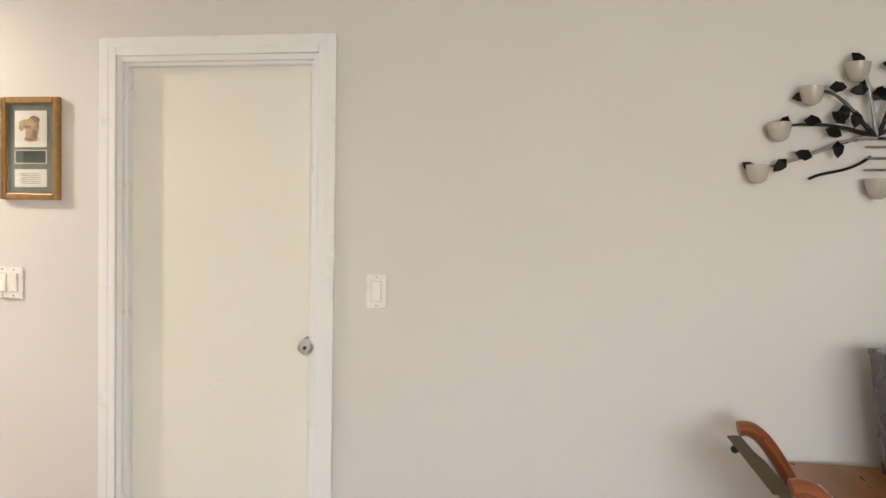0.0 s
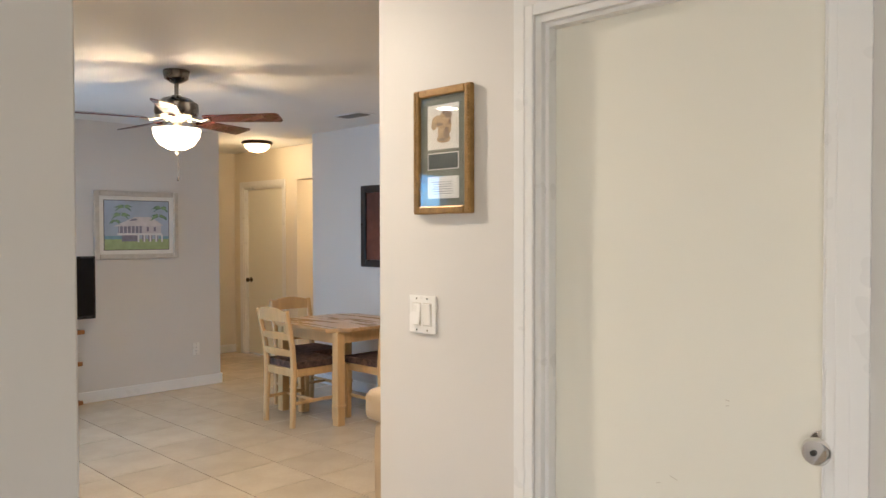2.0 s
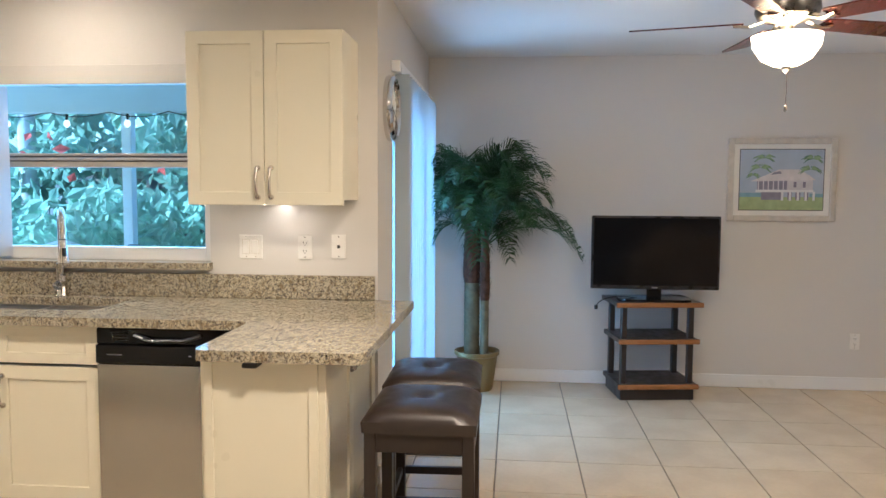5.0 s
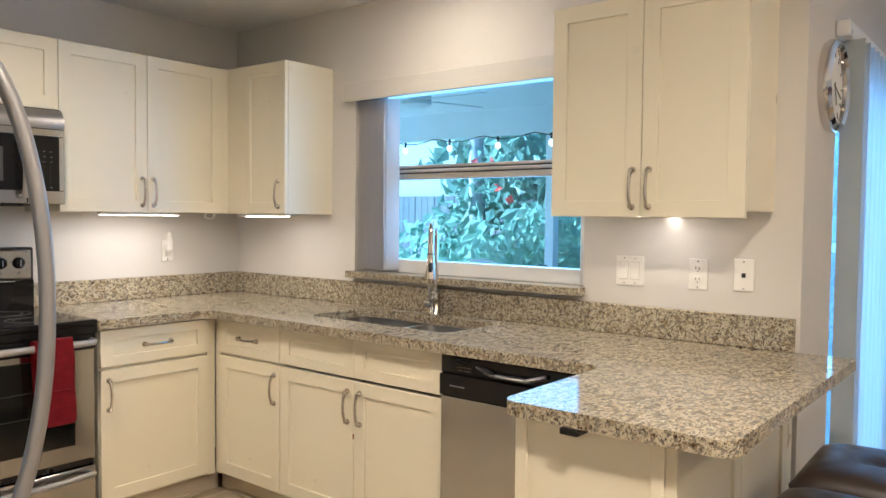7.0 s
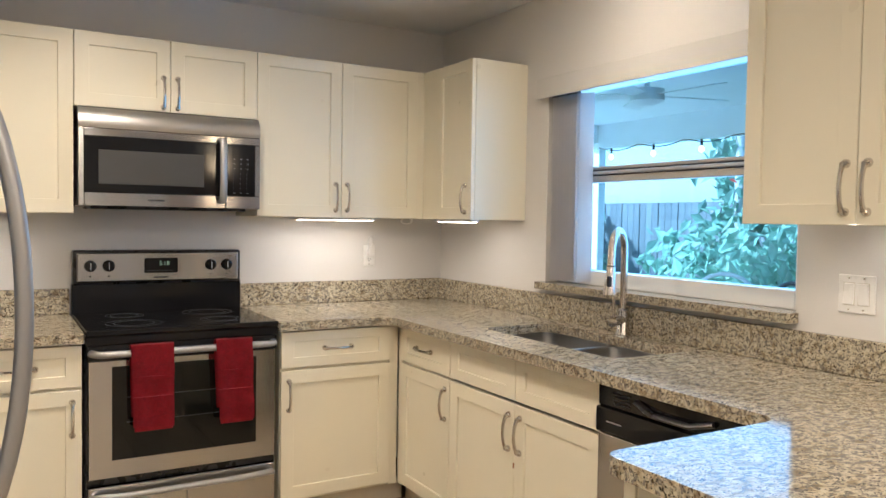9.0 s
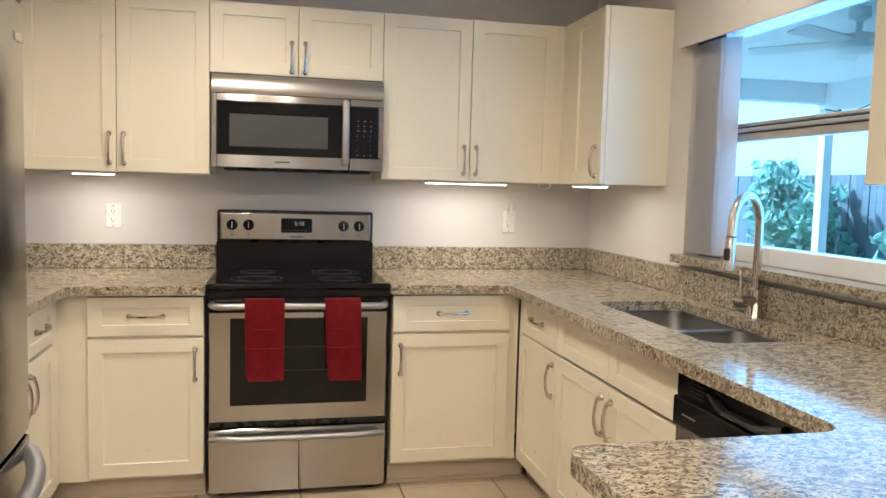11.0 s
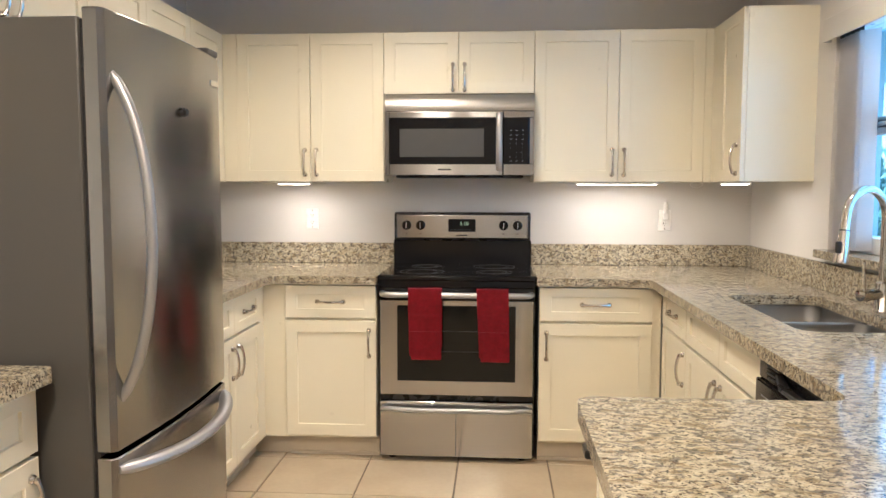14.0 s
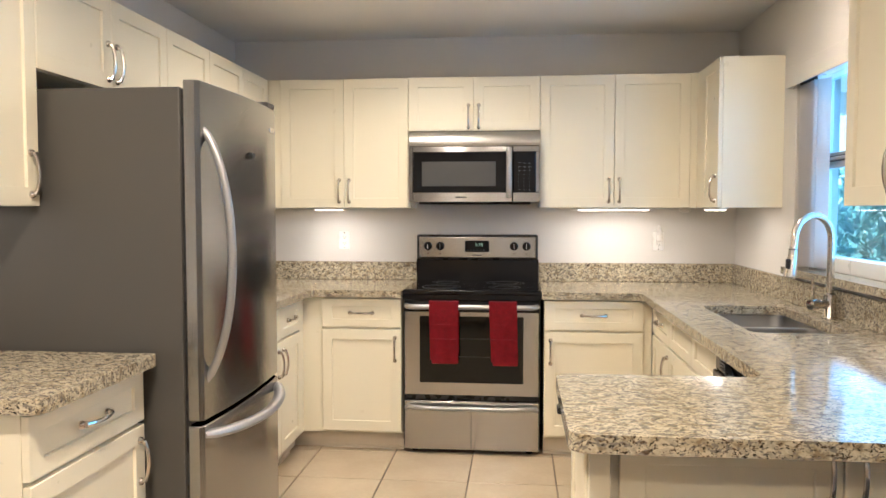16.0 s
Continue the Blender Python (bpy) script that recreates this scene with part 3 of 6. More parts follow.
for x, y, face, w, d in ((-2.40, -0.815, "west", 0.10, 0.62), (-2.36, -0.89, "north", 0.138, 0.62), (-4.268, -0.89, "north", 0.045, 0.62), (-4.31, -0.915, "east", 0.049, 0.6)):
    f = thing("cabinet_filler", x, y, 0, FRONT[face], "cream white corner filler between base cabinets", "cabinet filler", "kitchen cabinets")
    part("strip", box((0, 0.014, 0.105), (w, 0.06, 0.874), 0.001), cabinet_paint, f)
    part("toe_kick", box((-0.05, 0.088, 0), (w + 0.07, 0.1, 0.105)), toe_tan, f)
# peninsula body, doors on its dining side
pc = cabinet("peninsula_cabinet", -3.765, 1.6, "north", 1.14, 0.105, 0.874, 0.41,
             [(0.05, BZ0, 0.525, 0.862, (0.525 - 0.033, 0.795, True)), (0.525, BZ0, 1.0, 0.862, (0.525 + 0.033, 0.795, True))], (), True,
             "cream white peninsula cabinet under the bar top")
part("end_panel", box((-0.018, 0.0, 0.0), (0.0, 0.392, 0.874), 0.001), cabinet_paint, pc)
for y in (0.0, 0.36):
    part("panel_stile", box((-0.026, y, 0.0), (-0.018, y + 0.032, 0.874), 0.001), cabinet_paint, pc)
part("post", box((-0.018, -0.026, 0.0), (0.03, 0.0, 0.874), 0.002), cabinet_paint, pc)
part("bracket", boxes([((0.03, 0.17, 0.855), (0.065, 0.26, 0.874)), ((-0.075, 0.19, 0.858), (0.0, 0.24, 0.874))], 0.003), black_metal, pc, "small black steel bar-top bracket")

# worktops: one slab each, with eased edges
CT0, CT1 = 0.876, 0.914


def worktop(name, outline, radii, holes=(), label=""):
    ob = part(name, slab(rounded(outline, radii), CT0, CT1, holes), granite_mat)
    eased(ob, 0.009, 3)
    return tagged(ob, label, "worktop", "granite worktops")


sink_hole = rounded([(-4.805, -0.38), (-4.445, -0.38), (-4.445, 0.425), (-4.805, 0.425)], [0.07, 0.07, 0.07, 0.07])
worktop("worktop", [(WX + 0.001, RY + 0.001), (-3.722, RY + 0.001), (-3.722, -0.862), (-4.252, -0.862), (-4.252, 1.19), (-3.695, 1.19), (-3.695, 1.765), (WX + 0.001, 1.765)],
        [0, 0, 0.012, 0.07, 0.06, 0.045, 0.045, 0], [sink_hole], "speckled beige and black granite worktop with peninsula")
worktop("worktop", [(EX - 0.001, RY + 0.001), (EX - 0.001, 0.235), (-2.43, 0.235), (-2.43, -0.862), (-2.953, -0.862), (-2.953, RY + 0.001)],
        [0, 0, 0.012, 0.09, 0.012, 0], label="speckled beige and black granite corner worktop")
worktop("worktop", [(-1.621, 1.02), (-1.621, 1.612), (-2.475, 1.612), (-2.475, 1.02)], [0, 0, 0.05, 0.02], label="short speckled granite worktop beside the refrigerator")


def splash(items):
    ob = part("backsplash", boxes(items, 0.003), granite_mat)
    tagged(ob, "low speckled granite backsplash along the wall", "backsplash", "granite backsplashes")


splash([((WX + 0.021, RY + 0.001, CT1), (-3.722, RY + 0.021, 1.03))])
splash([((-2.953, RY + 0.001, CT1), (EX - 0.022, RY + 0.021, 1.03))])
splash([((WX + 0.001, RY + 0.001, CT1), (WX + 0.021, SY - 0.012, 1.03))])
splash([((EX - 0.021, RY + 0.001, CT1), (EX - 0.001, 0.235, 1.03))])
splash([((-1.641, 1.02, CT1), (-1.621, 1.60, 1.03))])
sill = part("window_sill", slab(rounded([(WX - 0.16, wy0 - 0.0), (WX, wy0 - 0.0), (WX, wy0 - 0.025), (WX + 0.055, wy0 - 0.025), (WX + 0.055, wy1 + 0.01), (WX, wy1 + 0.01), (WX, wy1), (WX - 0.16, wy1)],
                                        [0, 0, 0, 0.02, 0.02, 0, 0, 0]), 1.052, 1.085), granite_mat)
tagged(eased(sill, 0.006, 2), "speckled granite window sill over the sink", "window sill", kind="structure")


# ---- range ----
def build_range():
    r = thing("range", -2.957, -0.885, 0, 180, "stainless steel electric range with black glass cooktop", "range")
    W = 0.762
    part("body", boxes([((0.002, 0.03, 0.03), (W - 0.002, 0.62, 0.90))], 0.004), black_plastic, r)
    part("cooktop", boxes([((0.0, -0.012, 0.896), (W, 0.60, 0.922))], 0.008, 3), black_gloss, r, "black ceramic glass cooktop")
    for cx, cy, rad in ((0.2, 0.16, 0.11), (0.56, 0.16, 0.09), (0.2, 0.43, 0.08), (0.56, 0.43, 0.11)):
        for k in (1.0, 0.72):
            part("burner_ring", tube([(cx + rad * k * math.cos(a), cy + rad * k * math.sin(a), 0.9222) for a in (2 * math.pi * j / 40 for j in range(41))], 0.0007, 4), grey_window, r)
    # door
    door = part("oven_door", ring_panel((0.012, 0.335), (W - 0.012, 0.80), (0.105, 0.415), (W - 0.105, 0.765), 0.0, 0.03), steel_flat, r, "brushed stainless oven door")
    part("top_trim", boxes([((0.006, -0.002, 0.80), (W - 0.006, 0.03, 0.862)), ((0.0, -0.006, 0.862), (W, 0.03, 0.897))], 0.004, 2), black_gloss, door)
    pane = bmesh.new()
    add_box(pane, (0.095, -0.0025, 0.405), (W - 0.095, 0.02, 0.775), 0.0015)
    part("door_glass", pane, dark_window, door, "dark oven window")
    part("oven_rack", boxes([((0.15, -0.0032, z), (W - 0.15, -0.002, z + 0.0025)) for z in (0.55, 0.65)]), grey_window, door)
    hb = bezier((0.022, 0.0, 0.832), (0.03, -0.062, 0.832), (0.06, -0.05, 0.832), (0.12, -0.05, 0.832), 6) + bezier((W - 0.12, -0.05, 0.832), (W - 0.06, -0.05, 0.832), (W - 0.03, -0.062, 0.832), (W - 0.022, 0.0, 0.832), 6)
    part("door_handle", tube(hb, 0.016, 12, 0.9), satin_handle, door, "rounded stainless door handle", True)
    dr = part("drawer", box((0.01, 0.0, 0.028), (W - 0.01, 0.03, 0.302), 0.003), steel_flat, r, "brushed stainless storage drawer")
    part("seam", box((W / 2 - 0.0015, -0.0012, 0.03), (W / 2 + 0.0015, 0.004, 0.262)), grey_window, dr)
    hb = bezier((0.022, 0.0, 0.262), (0.03, -0.05, 0.285), (0.09, -0.04, 0.272), (0.16, -0.038, 0.27), 6) + bezier((W - 0.16, -0.038, 0.27), (W - 0.09, -0.04, 0.272), (W - 0.03, -0.05, 0.285), (W - 0.022, 0.0, 0.262), 6)
    part("drawer_handle", tube(hb, 0.014, 12, 0.9), satin_handle, dr, "rounded stainless drawer handle", True)
    for x in (0.06, W - 0.06):
        part("foot", lathe([(0.02, 0.0), (0.02, 0.03)], (x, 0.08, 0.0), 12), black_plastic, r)
    # back guard
    bg = part("back_guard", boxes([((0.0, 0.585, 0.90), (W, 0.655, 1.055))], 0.006, 2), black_gloss, r, "black glass backguard")
    part("guard_frame", box((0.004, 0.578, 1.05), (W - 0.004, 0.655, 1.206), 0.010, 3), black_plastic, bg)
    panel = part("control_panel", box((0.018, 0.570, 1.060), (W - 0.018, 0.60, 1.195), 0.007, 3), steel_flat, bg, "brushed stainless control panel")
    disp = part("display", box((0.305, 0.566, 1.098), (0.457, 0.585, 1.17), 0.006, 2), black_gloss, bg, "black clock display")
    digits = bpy.data.curves.new("digits", "FONT")
    digits.body, digits.size, digits.extrude = "5:18", 0.028, 0.0002
    t = new("clock_digits", digits)
    digits.materials.append(glow("digit_green", (0.40, 0.6, 0.42), 0.22))
    t.parent = bg
    t.matrix_local = pose(0.37, 0.5655, 1.135, 90, 0, 0)
    part("button_row", boxes([((0.318 + 0.02 * k, 0.5645, 1.108), (0.330 + 0.02 * k, 0.5665, 1.112)) for k in range(6)]), grey_window, bg)
    part("nameplate", box((0.348, 0.5685, 1.076), (0.412, 0.5705, 1.082)), grey_window, bg)
    for x in (0.075, 0.152, W - 0.152, W - 0.075):
        k = part("knob", lathe([(0.026, 0.0), (0.026, 0.008), (0.021, 0.014), (0.019, 0.026), (0.0, 0.026)], steps=18, m=pose(x, 0.57, 1.135, 90, 0, 0)), black_gloss, bg, "black control knob", True)
        part("pointer", box((x - 0.0013, 0.5425, 1.120), (x + 0.0013, 0.546, 1.150), 0.0005), switch_white, k)
        part("mark", box((x - 0.004, 0.5685, 1.085), (x + 0.004, 0.5705, 1.091)), slot_dark, bg)


build_range()


def towel(x, w, z_bottom, lean):
    """A folded towel over the oven handle, hanging in soft folds."""
    bm = bmesh.new()
    cols, prof = 14, []
    zt = 0.852
    for k in range(13):
        prof.append((-0.072 - 0.004 * math.sin(k * 0.9), z_bottom + (zt - z_bottom) * k / 12))
    prof += [(-0.066, zt + 0.012), (-0.05, zt + 0.016), (-0.034, zt + 0.01)]
    for k in range(9):
        prof.append((-0.027, zt - 0.005 - 0.27 * k / 8))
    rows = []
    for j, (y, z) in enumerate(prof):
        row = []
        for i in range(cols + 1):
            u = i / cols
            hang = max(0.0, (zt - z) / 0.35)
            row.append(bm.verts.new((x + w * (u - 0.5) * (1 - 0.05 * hang) + lean * hang, y + 0.005 * hang * math.sin(u * 7 + x * 20) + 0.002 * noise.noise((u * 5, z * 14, x)), z - (0.012 * u * hang if j < 13 else 0))))
        rows.append(row)
    for p, q in zip(rows, rows[1:]):
        for i in range(cols):
            bm.faces.new((p[i], p[i + 1], q[i + 1], q[i]))
    bmesh.ops.solidify(bm, geom=list(bm.faces), thickness=0.007)
    t = thing("towel", -2.957, -0.885, 0, 180, "red ribbed terry towel folded over the oven handle", "towel", "red towels")
    part("cloth", bm, towel_red, t, smooth=True)
    for z in (0.74, 0.66):
        part("woven_band", box((x - w * 0.47 + lean * 0.3, -0.0757, z - 0.001), (x + w * 0.46 + lean * 0.3, -0.070, z + 0.001), 0.0004), towel_red, t)
    hem = bmesh.new()
    add_box(hem, (x - w * 0.44 + lean, -0.066, z_bottom - 0.022), (x + w * 0.46 + lean, -0.056, z_bottom + 0.05), 0.004, 2)
    part("inner_fold", hem, towel_red, t)


towel(0.235, 0.16, 0.545, 0.004)
towel(0.555, 0.15, 0.538, 0.012)


# ---- microwave ----
def build_microwave():
    m = thing("microwave", -2.957, -1.15, 0, 180, "stainless steel over-range microwave under the cabinet", "microwave")
    W, z0, z1 = 0.758, 1.405, 1.818
    part("body", box((0.002, 0.03, z0), (W - 0.002, 0.398, z1), 0.003), black_plastic, m)
    part("underside", boxes([((0.05, 0.05, z0 - 0.012), (W - 0.05, 0.38, z0))], 0.004), black_plastic, m)
    vent = bmesh.new()
    pr = [(0.0, 1.730), (-0.006, 1.745), (0.0, 1.78), (0.018, 1.806), (0.034, 1.818), (0.034, 1.730)]
    a = [vent.verts.new((0.0, y, z)) for y, z in pr]
    b = [vent.verts.new((W, y, z)) for y, z in pr]
    for k in range(len(pr)):
        j = (k + 1) % len(pr)
        vent.faces.new((a[k], a[j], b[j], b[k]))
    vent.faces.new(a[::-1])
    vent.faces.new(b)
    bmesh.ops.recalc_face_normals(vent, faces=vent.faces)
    part("vent_hood", vent, hood_steel, m, "curved stainless vent hood", True)
    dx = 0.60
    d = part("door", boxes([((0.0, -0.002, z0), (0.022, 0.03, 1.727)), ((0.022, -0.002, z0), (dx, 0.03, 1.462)), ((0.022, -0.002, 1.695), (dx, 0.03, 1.727))], 0.002), steel_flat, m, "stainless door frame")
    part("door_glass", box((0.02, -0.005, 1.460), (dx - 0.002, 0.025, 1.697), 0.006, 2), black_gloss, d, "black glass door")
    part("door_window", box((0.075, -0.0065, 1.497), (0.505, 0.02, 1.640), 0.002), grey_window, d, "grey mesh window")
    part("nameplate", box((0.272, -0.004, 1.430), (0.338, 0.0, 1.437)), grey_window, d)
    c = part("control_panel", boxes([((dx + 0.004, -0.002, z0), (W, 0.03, 1.462)), ((dx + 0.004, -0.002, 1.695), (W, 0.03, 1.727)), ((W - 0.024, -0.002, 1.462), (W, 0.03, 1.695))], 0.002), steel_flat, m)
    part("keypad", box((dx + 0.002, -0.004, 1.460), (W - 0.022, 0.025, 1.697), 0.006, 2), black_gloss, c, "black keypad panel")
    keys = bmesh.new()
    for i in range(3):
        for j in range(8):
            add_box(keys, (dx + 0.035 + 0.03 * i, -0.0048, 1.475 + 0.022 * j), (dx + 0.035 + 0.03 * i + (0.010 if j > 4 or j == 0 else 0.003), -0.0035, 1.4765 + 0.022 * j))
    tagged(part("key_mark", keys, satin_handle, c), "tiny pale key legends", kind="stuff")
    hp = [(dx - 0.018, 0.0, 1.712), (dx - 0.018, -0.03, 1.71)] + bezier((dx - 0.018, -0.038, 1.70), (dx - 0.018, -0.05, 1.62), (dx - 0.018, -0.05, 1.52), (dx - 0.018, -0.038, 1.45), 8) + [(dx - 0.018, -0.03, 1.436), (dx - 0.018, 0.0, 1.434)]
    part("handle", tube(hp, 0.0165, 12, 0.6, up=(0, 1, 0)), satin_handle, d, "curved stainless handle", True)
    part("vent_gap", box((0.004, 0.0, 1.7265), (W - 0.004, 0.03, 1.7305)), slot_dark, m)


build_microwave()


# ---- refrigerator ----
def curved_front(x0, x1, z0, z1, bulge, back, n=14, edge=0.012):
    """A door skin that bows out across its width, with rounded upright edges."""
    bm = bmesh.new()
    pts = [(x0, back), (x0, 0.014)]
    for k in range(n + 1):
        u = k / n
        pts.append((x0 + edge * (1 - u) - edge * u + (x1 - x0) * u, -bulge * (1 - (2 * u - 1) ** 2)))
    pts += [(x1, 0.014), (x1, back)]
    a = [bm.verts.new((x, y, z0)) for x, y in pts]
    b = [bm.verts.new((x, y, z1)) for x, y in pts]
    for k in range(len(pts)):
        j = (k + 1) % len(pts)
        bm.faces.new((a[k], a[j], b[j], b[k]))
    bm.faces.new(a[::-1])
    bm.faces.new(b)
    bmesh.ops.recalc_face_normals(bm, faces=bm.faces)
    return bm


def build_fridge():
    W = 0.755
    r = thing("refrigerator", -2.610, 1.0, 0, FRONT["west"], "stainless bottom-freezer refrigerator with dark grey sides", "refrigerator")
    part("cabinet", box((0.004, 0.061, 0.02), (W - 0.004, 0.80, 1.742), 0.006, 2), grey_side, r, "dark grey enamelled cabinet")
    part("gasket", box((0.012, 0.046, 0.06), (W - 0.012, 0.066, 1.735)), black_plastic, r)
    d = part("door", curved_front(0.0, W, 0.695, 1.762, 0.018, 0.05), steel, r, "smudged brushed stainless door", True)
    eased(d, 0.004, 2, 60)
    z = part("freezer_drawer", curved_front(0.0, W, 0.07, 0.680, 0.018, 0.05), steel, r, "brushed stainless freezer drawer", True)
    eased(z, 0.004, 2, 60)
    hp = bezier((0.04, 0.004, 1.615), (0.04, -0.105, 1.49), (0.04, -0.13, 1.0), (0.04, 0.006, 0.815), 22)
    part("handle", tube(hp, [0.009] + [0.0135] * 21 + [0.009], 12, 0.8, up=(1, 0, 0)), satin_handle, d, "long arched steel handle", True)
    hp = bezier((0.018, 0.006, 0.648), (0.21, -0.115, 0.628), (0.545, -0.115, 0.628), (0.737, 0.006, 0.648), 22)
    part("handle", tube(hp, [0.015] + [0.022] * 21 + [0.015], 12, 0.7, up=(0, 0, 1)), satin_handle, z, "long arched steel handle", True)
    part("hinge_cover", boxes([((W - 0.10, 0.0, 1.763), (W - 0.01, 0.12, 1.785))], 0.006, 2), grey_side, r)
    part("badge", box((0.655, -0.010, 1.664), (0.722, -0.004, 1.684), 0.002), chrome, d, "small chrome name badge")
    part("base_grille", box((0.01, 0.03, 0.0), (W - 0.01, 0.08, 0.062), 0.003), black_plastic, r)
    g = thing("door_magnet", -2.632, 1.0 - 0.40, 1.555, FRONT["west"], "small round black magnet hook on the refrigerator door", "magnet")
    part("disc", lathe([(0.014, 0.0), (0.014, 0.01), (0.009, 0.012), (0.011, 0.018), (0.0, 0.019)], steps=14, m=pose(0, 0.006, 0, 90, 0, 0)), black_plastic, g, smooth=True)


build_fridge()


# ---- dishwasher ----
def build_dishwasher():
    d = thing("dishwasher", -4.292, 0.521, 0, FRONT["east"], "stainless dishwasher with a black control panel", "dishwasher")
    W = 0.61
    part("tub", box((0.004, 0.03, 0.10), (W - 0.004, 0.58, 0.868)), black_plastic, d)
    part("door", box((0.0, 0.0, 0.115), (W, 0.032, 0.715), 0.004, 2), steel_flat, d, "brushed stainless door")
    c = part("control_panel", boxes([((0.0, -0.012, 0.72), (W, 0.03, 0.80)), ((0.0, -0.002, 0.80), (W, 0.03, 0.868))], 0.006, 2), black_gloss, d, "black plastic control panel")
    part("pocket_handle", tube([(0.17, -0.004, 0.842), (0.24, -0.02, 0.822), (0.38, -0.02, 0.822), (0.45, -0.004, 0.842)], 0.014, 8, 0.6), black_plastic, c, smooth=True)
    for a, b in ((0.05, 0.115), (0.40, 0.412), (0.43, 0.442), (0.46, 0.472)):
        part("legend", box((a, -0.0128, 0.757), (b, -0.0118, 0.761)), satin_handle, c, "tiny pale legend")
    for k in range(4):
        part("vent_slot", box((0.07, -0.0075, 0.815 + 0.011 * k), (0.14, -0.0015, 0.819 + 0.011 * k), 0.001), black_plastic, c)
    part("kick_plate", box((0.0, 0.07, 0.0), (W, 0.085, 0.105)), black_plastic, d)


build_dishwasher()


# ---- sink and faucet ----
def basin(bm, x0, y0, x1, y1, z0, z1):
    top = rounded([(x0, y0), (x1, y0), (x1, y1), (x0, y1)], [0.06] * 4)
    low = rounded([(x0 + 0.012, y0 + 0.012), (x1 - 0.012, y0 + 0.012), (x1 - 0.012, y1 - 0.012), (x0 + 0.012, y1 - 0.012)], [0.055] * 4)
    a = [bm.verts.new((p[0], p[1], z1)) for p in top]
    b = [bm.verts.new((p[0], p[1], z0 + 0.02)) for p in low]
    cx, cy = (x0 + x1) / 2, (y0 + y1) / 2
    c = [bm.verts.new((cx + (p[0] - cx) * 0.92, cy + (p[1] - cy) * 0.92, z0)) for p in low]
    n = len(a)
    for p, q in ((a, b), (b, c)):
        for k in range(n):
            bm.faces.new((p[k - 1], p[k], q[k], q[k - 1]))
    bm.faces.new(c)


s = thing("sink", 0, 0, 0, 0, "undermount double-bowl stainless steel sink", "sink")
for y0, y1 in ((-0.395, 0.012), (0.034, 0.445)):
    bm = bmesh.new()
    basin(bm, -4.82, y0, -4.43, y1, 0.70, 0.872)
    bmesh.ops.recalc_face_normals(bm, faces=bm.faces)
    bmesh.ops.reverse_faces(bm, faces=bm.faces)
    bw = part("bowl", bm, sink_steel, s, smooth=True)
    part("drain", lathe([(0.045, 0.702), (0.04, 0.706), (0.0, 0.703)], (-4.63, (y0 + y1) / 2, 0), 20), chrome, bw)
part("divider", box((-4.815, 0.010, 0.855), (-4.435, 0.036, 0.8735), 0.004, 2), sink_steel, s)

fx, fy = -4.868, 0.02
fc = thing("faucet", fx, fy, CT1, 0, "brushed nickel pull-down kitchen faucet with arched spout", "faucet")
neck = [(0, 0, 0.0), (0, 0, 0.10), (0, 0, 0.30)] + [(0.095 - 0.095 * math.cos(radians(a)), 0, 0.33 + 0.095 * math.sin(radians(a))) for a in range(0, 181, 15)] + [(0.195, 0, 0.29)]
neck = [(x, 0.68 * x, z) for x, y, z in neck]
part("spout", tube(neck, 0.0145, 14), nickel, fc, smooth=True)
part("base", lathe([(0.030, 0.0), (0.030, 0.006), (0.026, 0.012), (0.024, 0.10), (0.0155, 0.108)], steps=20), nickel, fc, smooth=True)
hd = pose(0.195, 0.1326, 0.292, 0, 172, 34)
head = part("spray_head", lathe([(0.0155, 0.0), (0.0165, 0.004), (0.017, 0.03), (0.025, 0.105), (0.025, 0.112), (0.02, 0.113), (0.0, 0.111)], steps=20, m=hd), nickel, fc, smooth=True)
part("collar_ring", lathe([(0.0172, 0.0), (0.0172, 0.004)], steps=20, m=hd), black_plastic, head)
part("button", box((0.213, 0.145, 0.215), (0.229, 0.161, 0.255), 0.004, 2), black_plastic, head)
hl = part("lever_body", lathe([(0.019, 0.0), (0.019, 0.05), (0.017, 0.054), (0.017, 0.06), (0.022, 0.062), (0.022, 0.095), (0.0, 0.097)], steps=18, m=pose(0, 0, 0.062, 90, 0, 110)), nickel, fc, smooth=True)
part("lever", tube([(0.075, 0.027, 0.07), (0.077, 0.028, 0.13), (0.081, 0.029, 0.17)], [0.007, 0.006, 0.006], 8), nickel, hl, smooth=True)


# ---- kitchen window ----
wx = WX - 0.12
wn1 = tagged(new("window_1"), "white aluminium single-hung window above the sink", "window", kind="structure")
part("window_frame", boxes([((wx - 0.03, wy0, wz0), (wx + 0.05, wy0 + 0.055, wz1)), ((wx - 0.03, wy1 - 0.055, wz0), (wx + 0.05, wy1, wz1)),
                            ((wx - 0.03, wy0 + 0.055, wz0), (wx + 0.05, wy1 - 0.055, wz0 + 0.065)), ((wx - 0.03, wy0 + 0.055, wz1 - 0.05), (wx + 0.05, wy1 - 0.055, wz1))], 0.003), trim_white, wn1)
part("meeting_rail", boxes([((wx - 0.02, wy0 + 0.055, 1.585), (wx + 0.035, wy1 - 0.055, 1.600)), ((wx - 0.03, wy0 + 0.055, 1.608), (wx + 0.02, wy1 - 0.055, 1.622)),
                            ((wx - 0.012, wy0 + 0.055, 1.55), (wx + 0.028, wy1 - 0.055, 1.580))], 0.003), sash_metal, wn1, "grey aluminium meeting rail")
part("rail_groove", box((wx - 0.01, wy0 + 0.055, 1.580), (wx + 0.012, wy1 - 0.055, 1.609)), slot_dark, wn1)
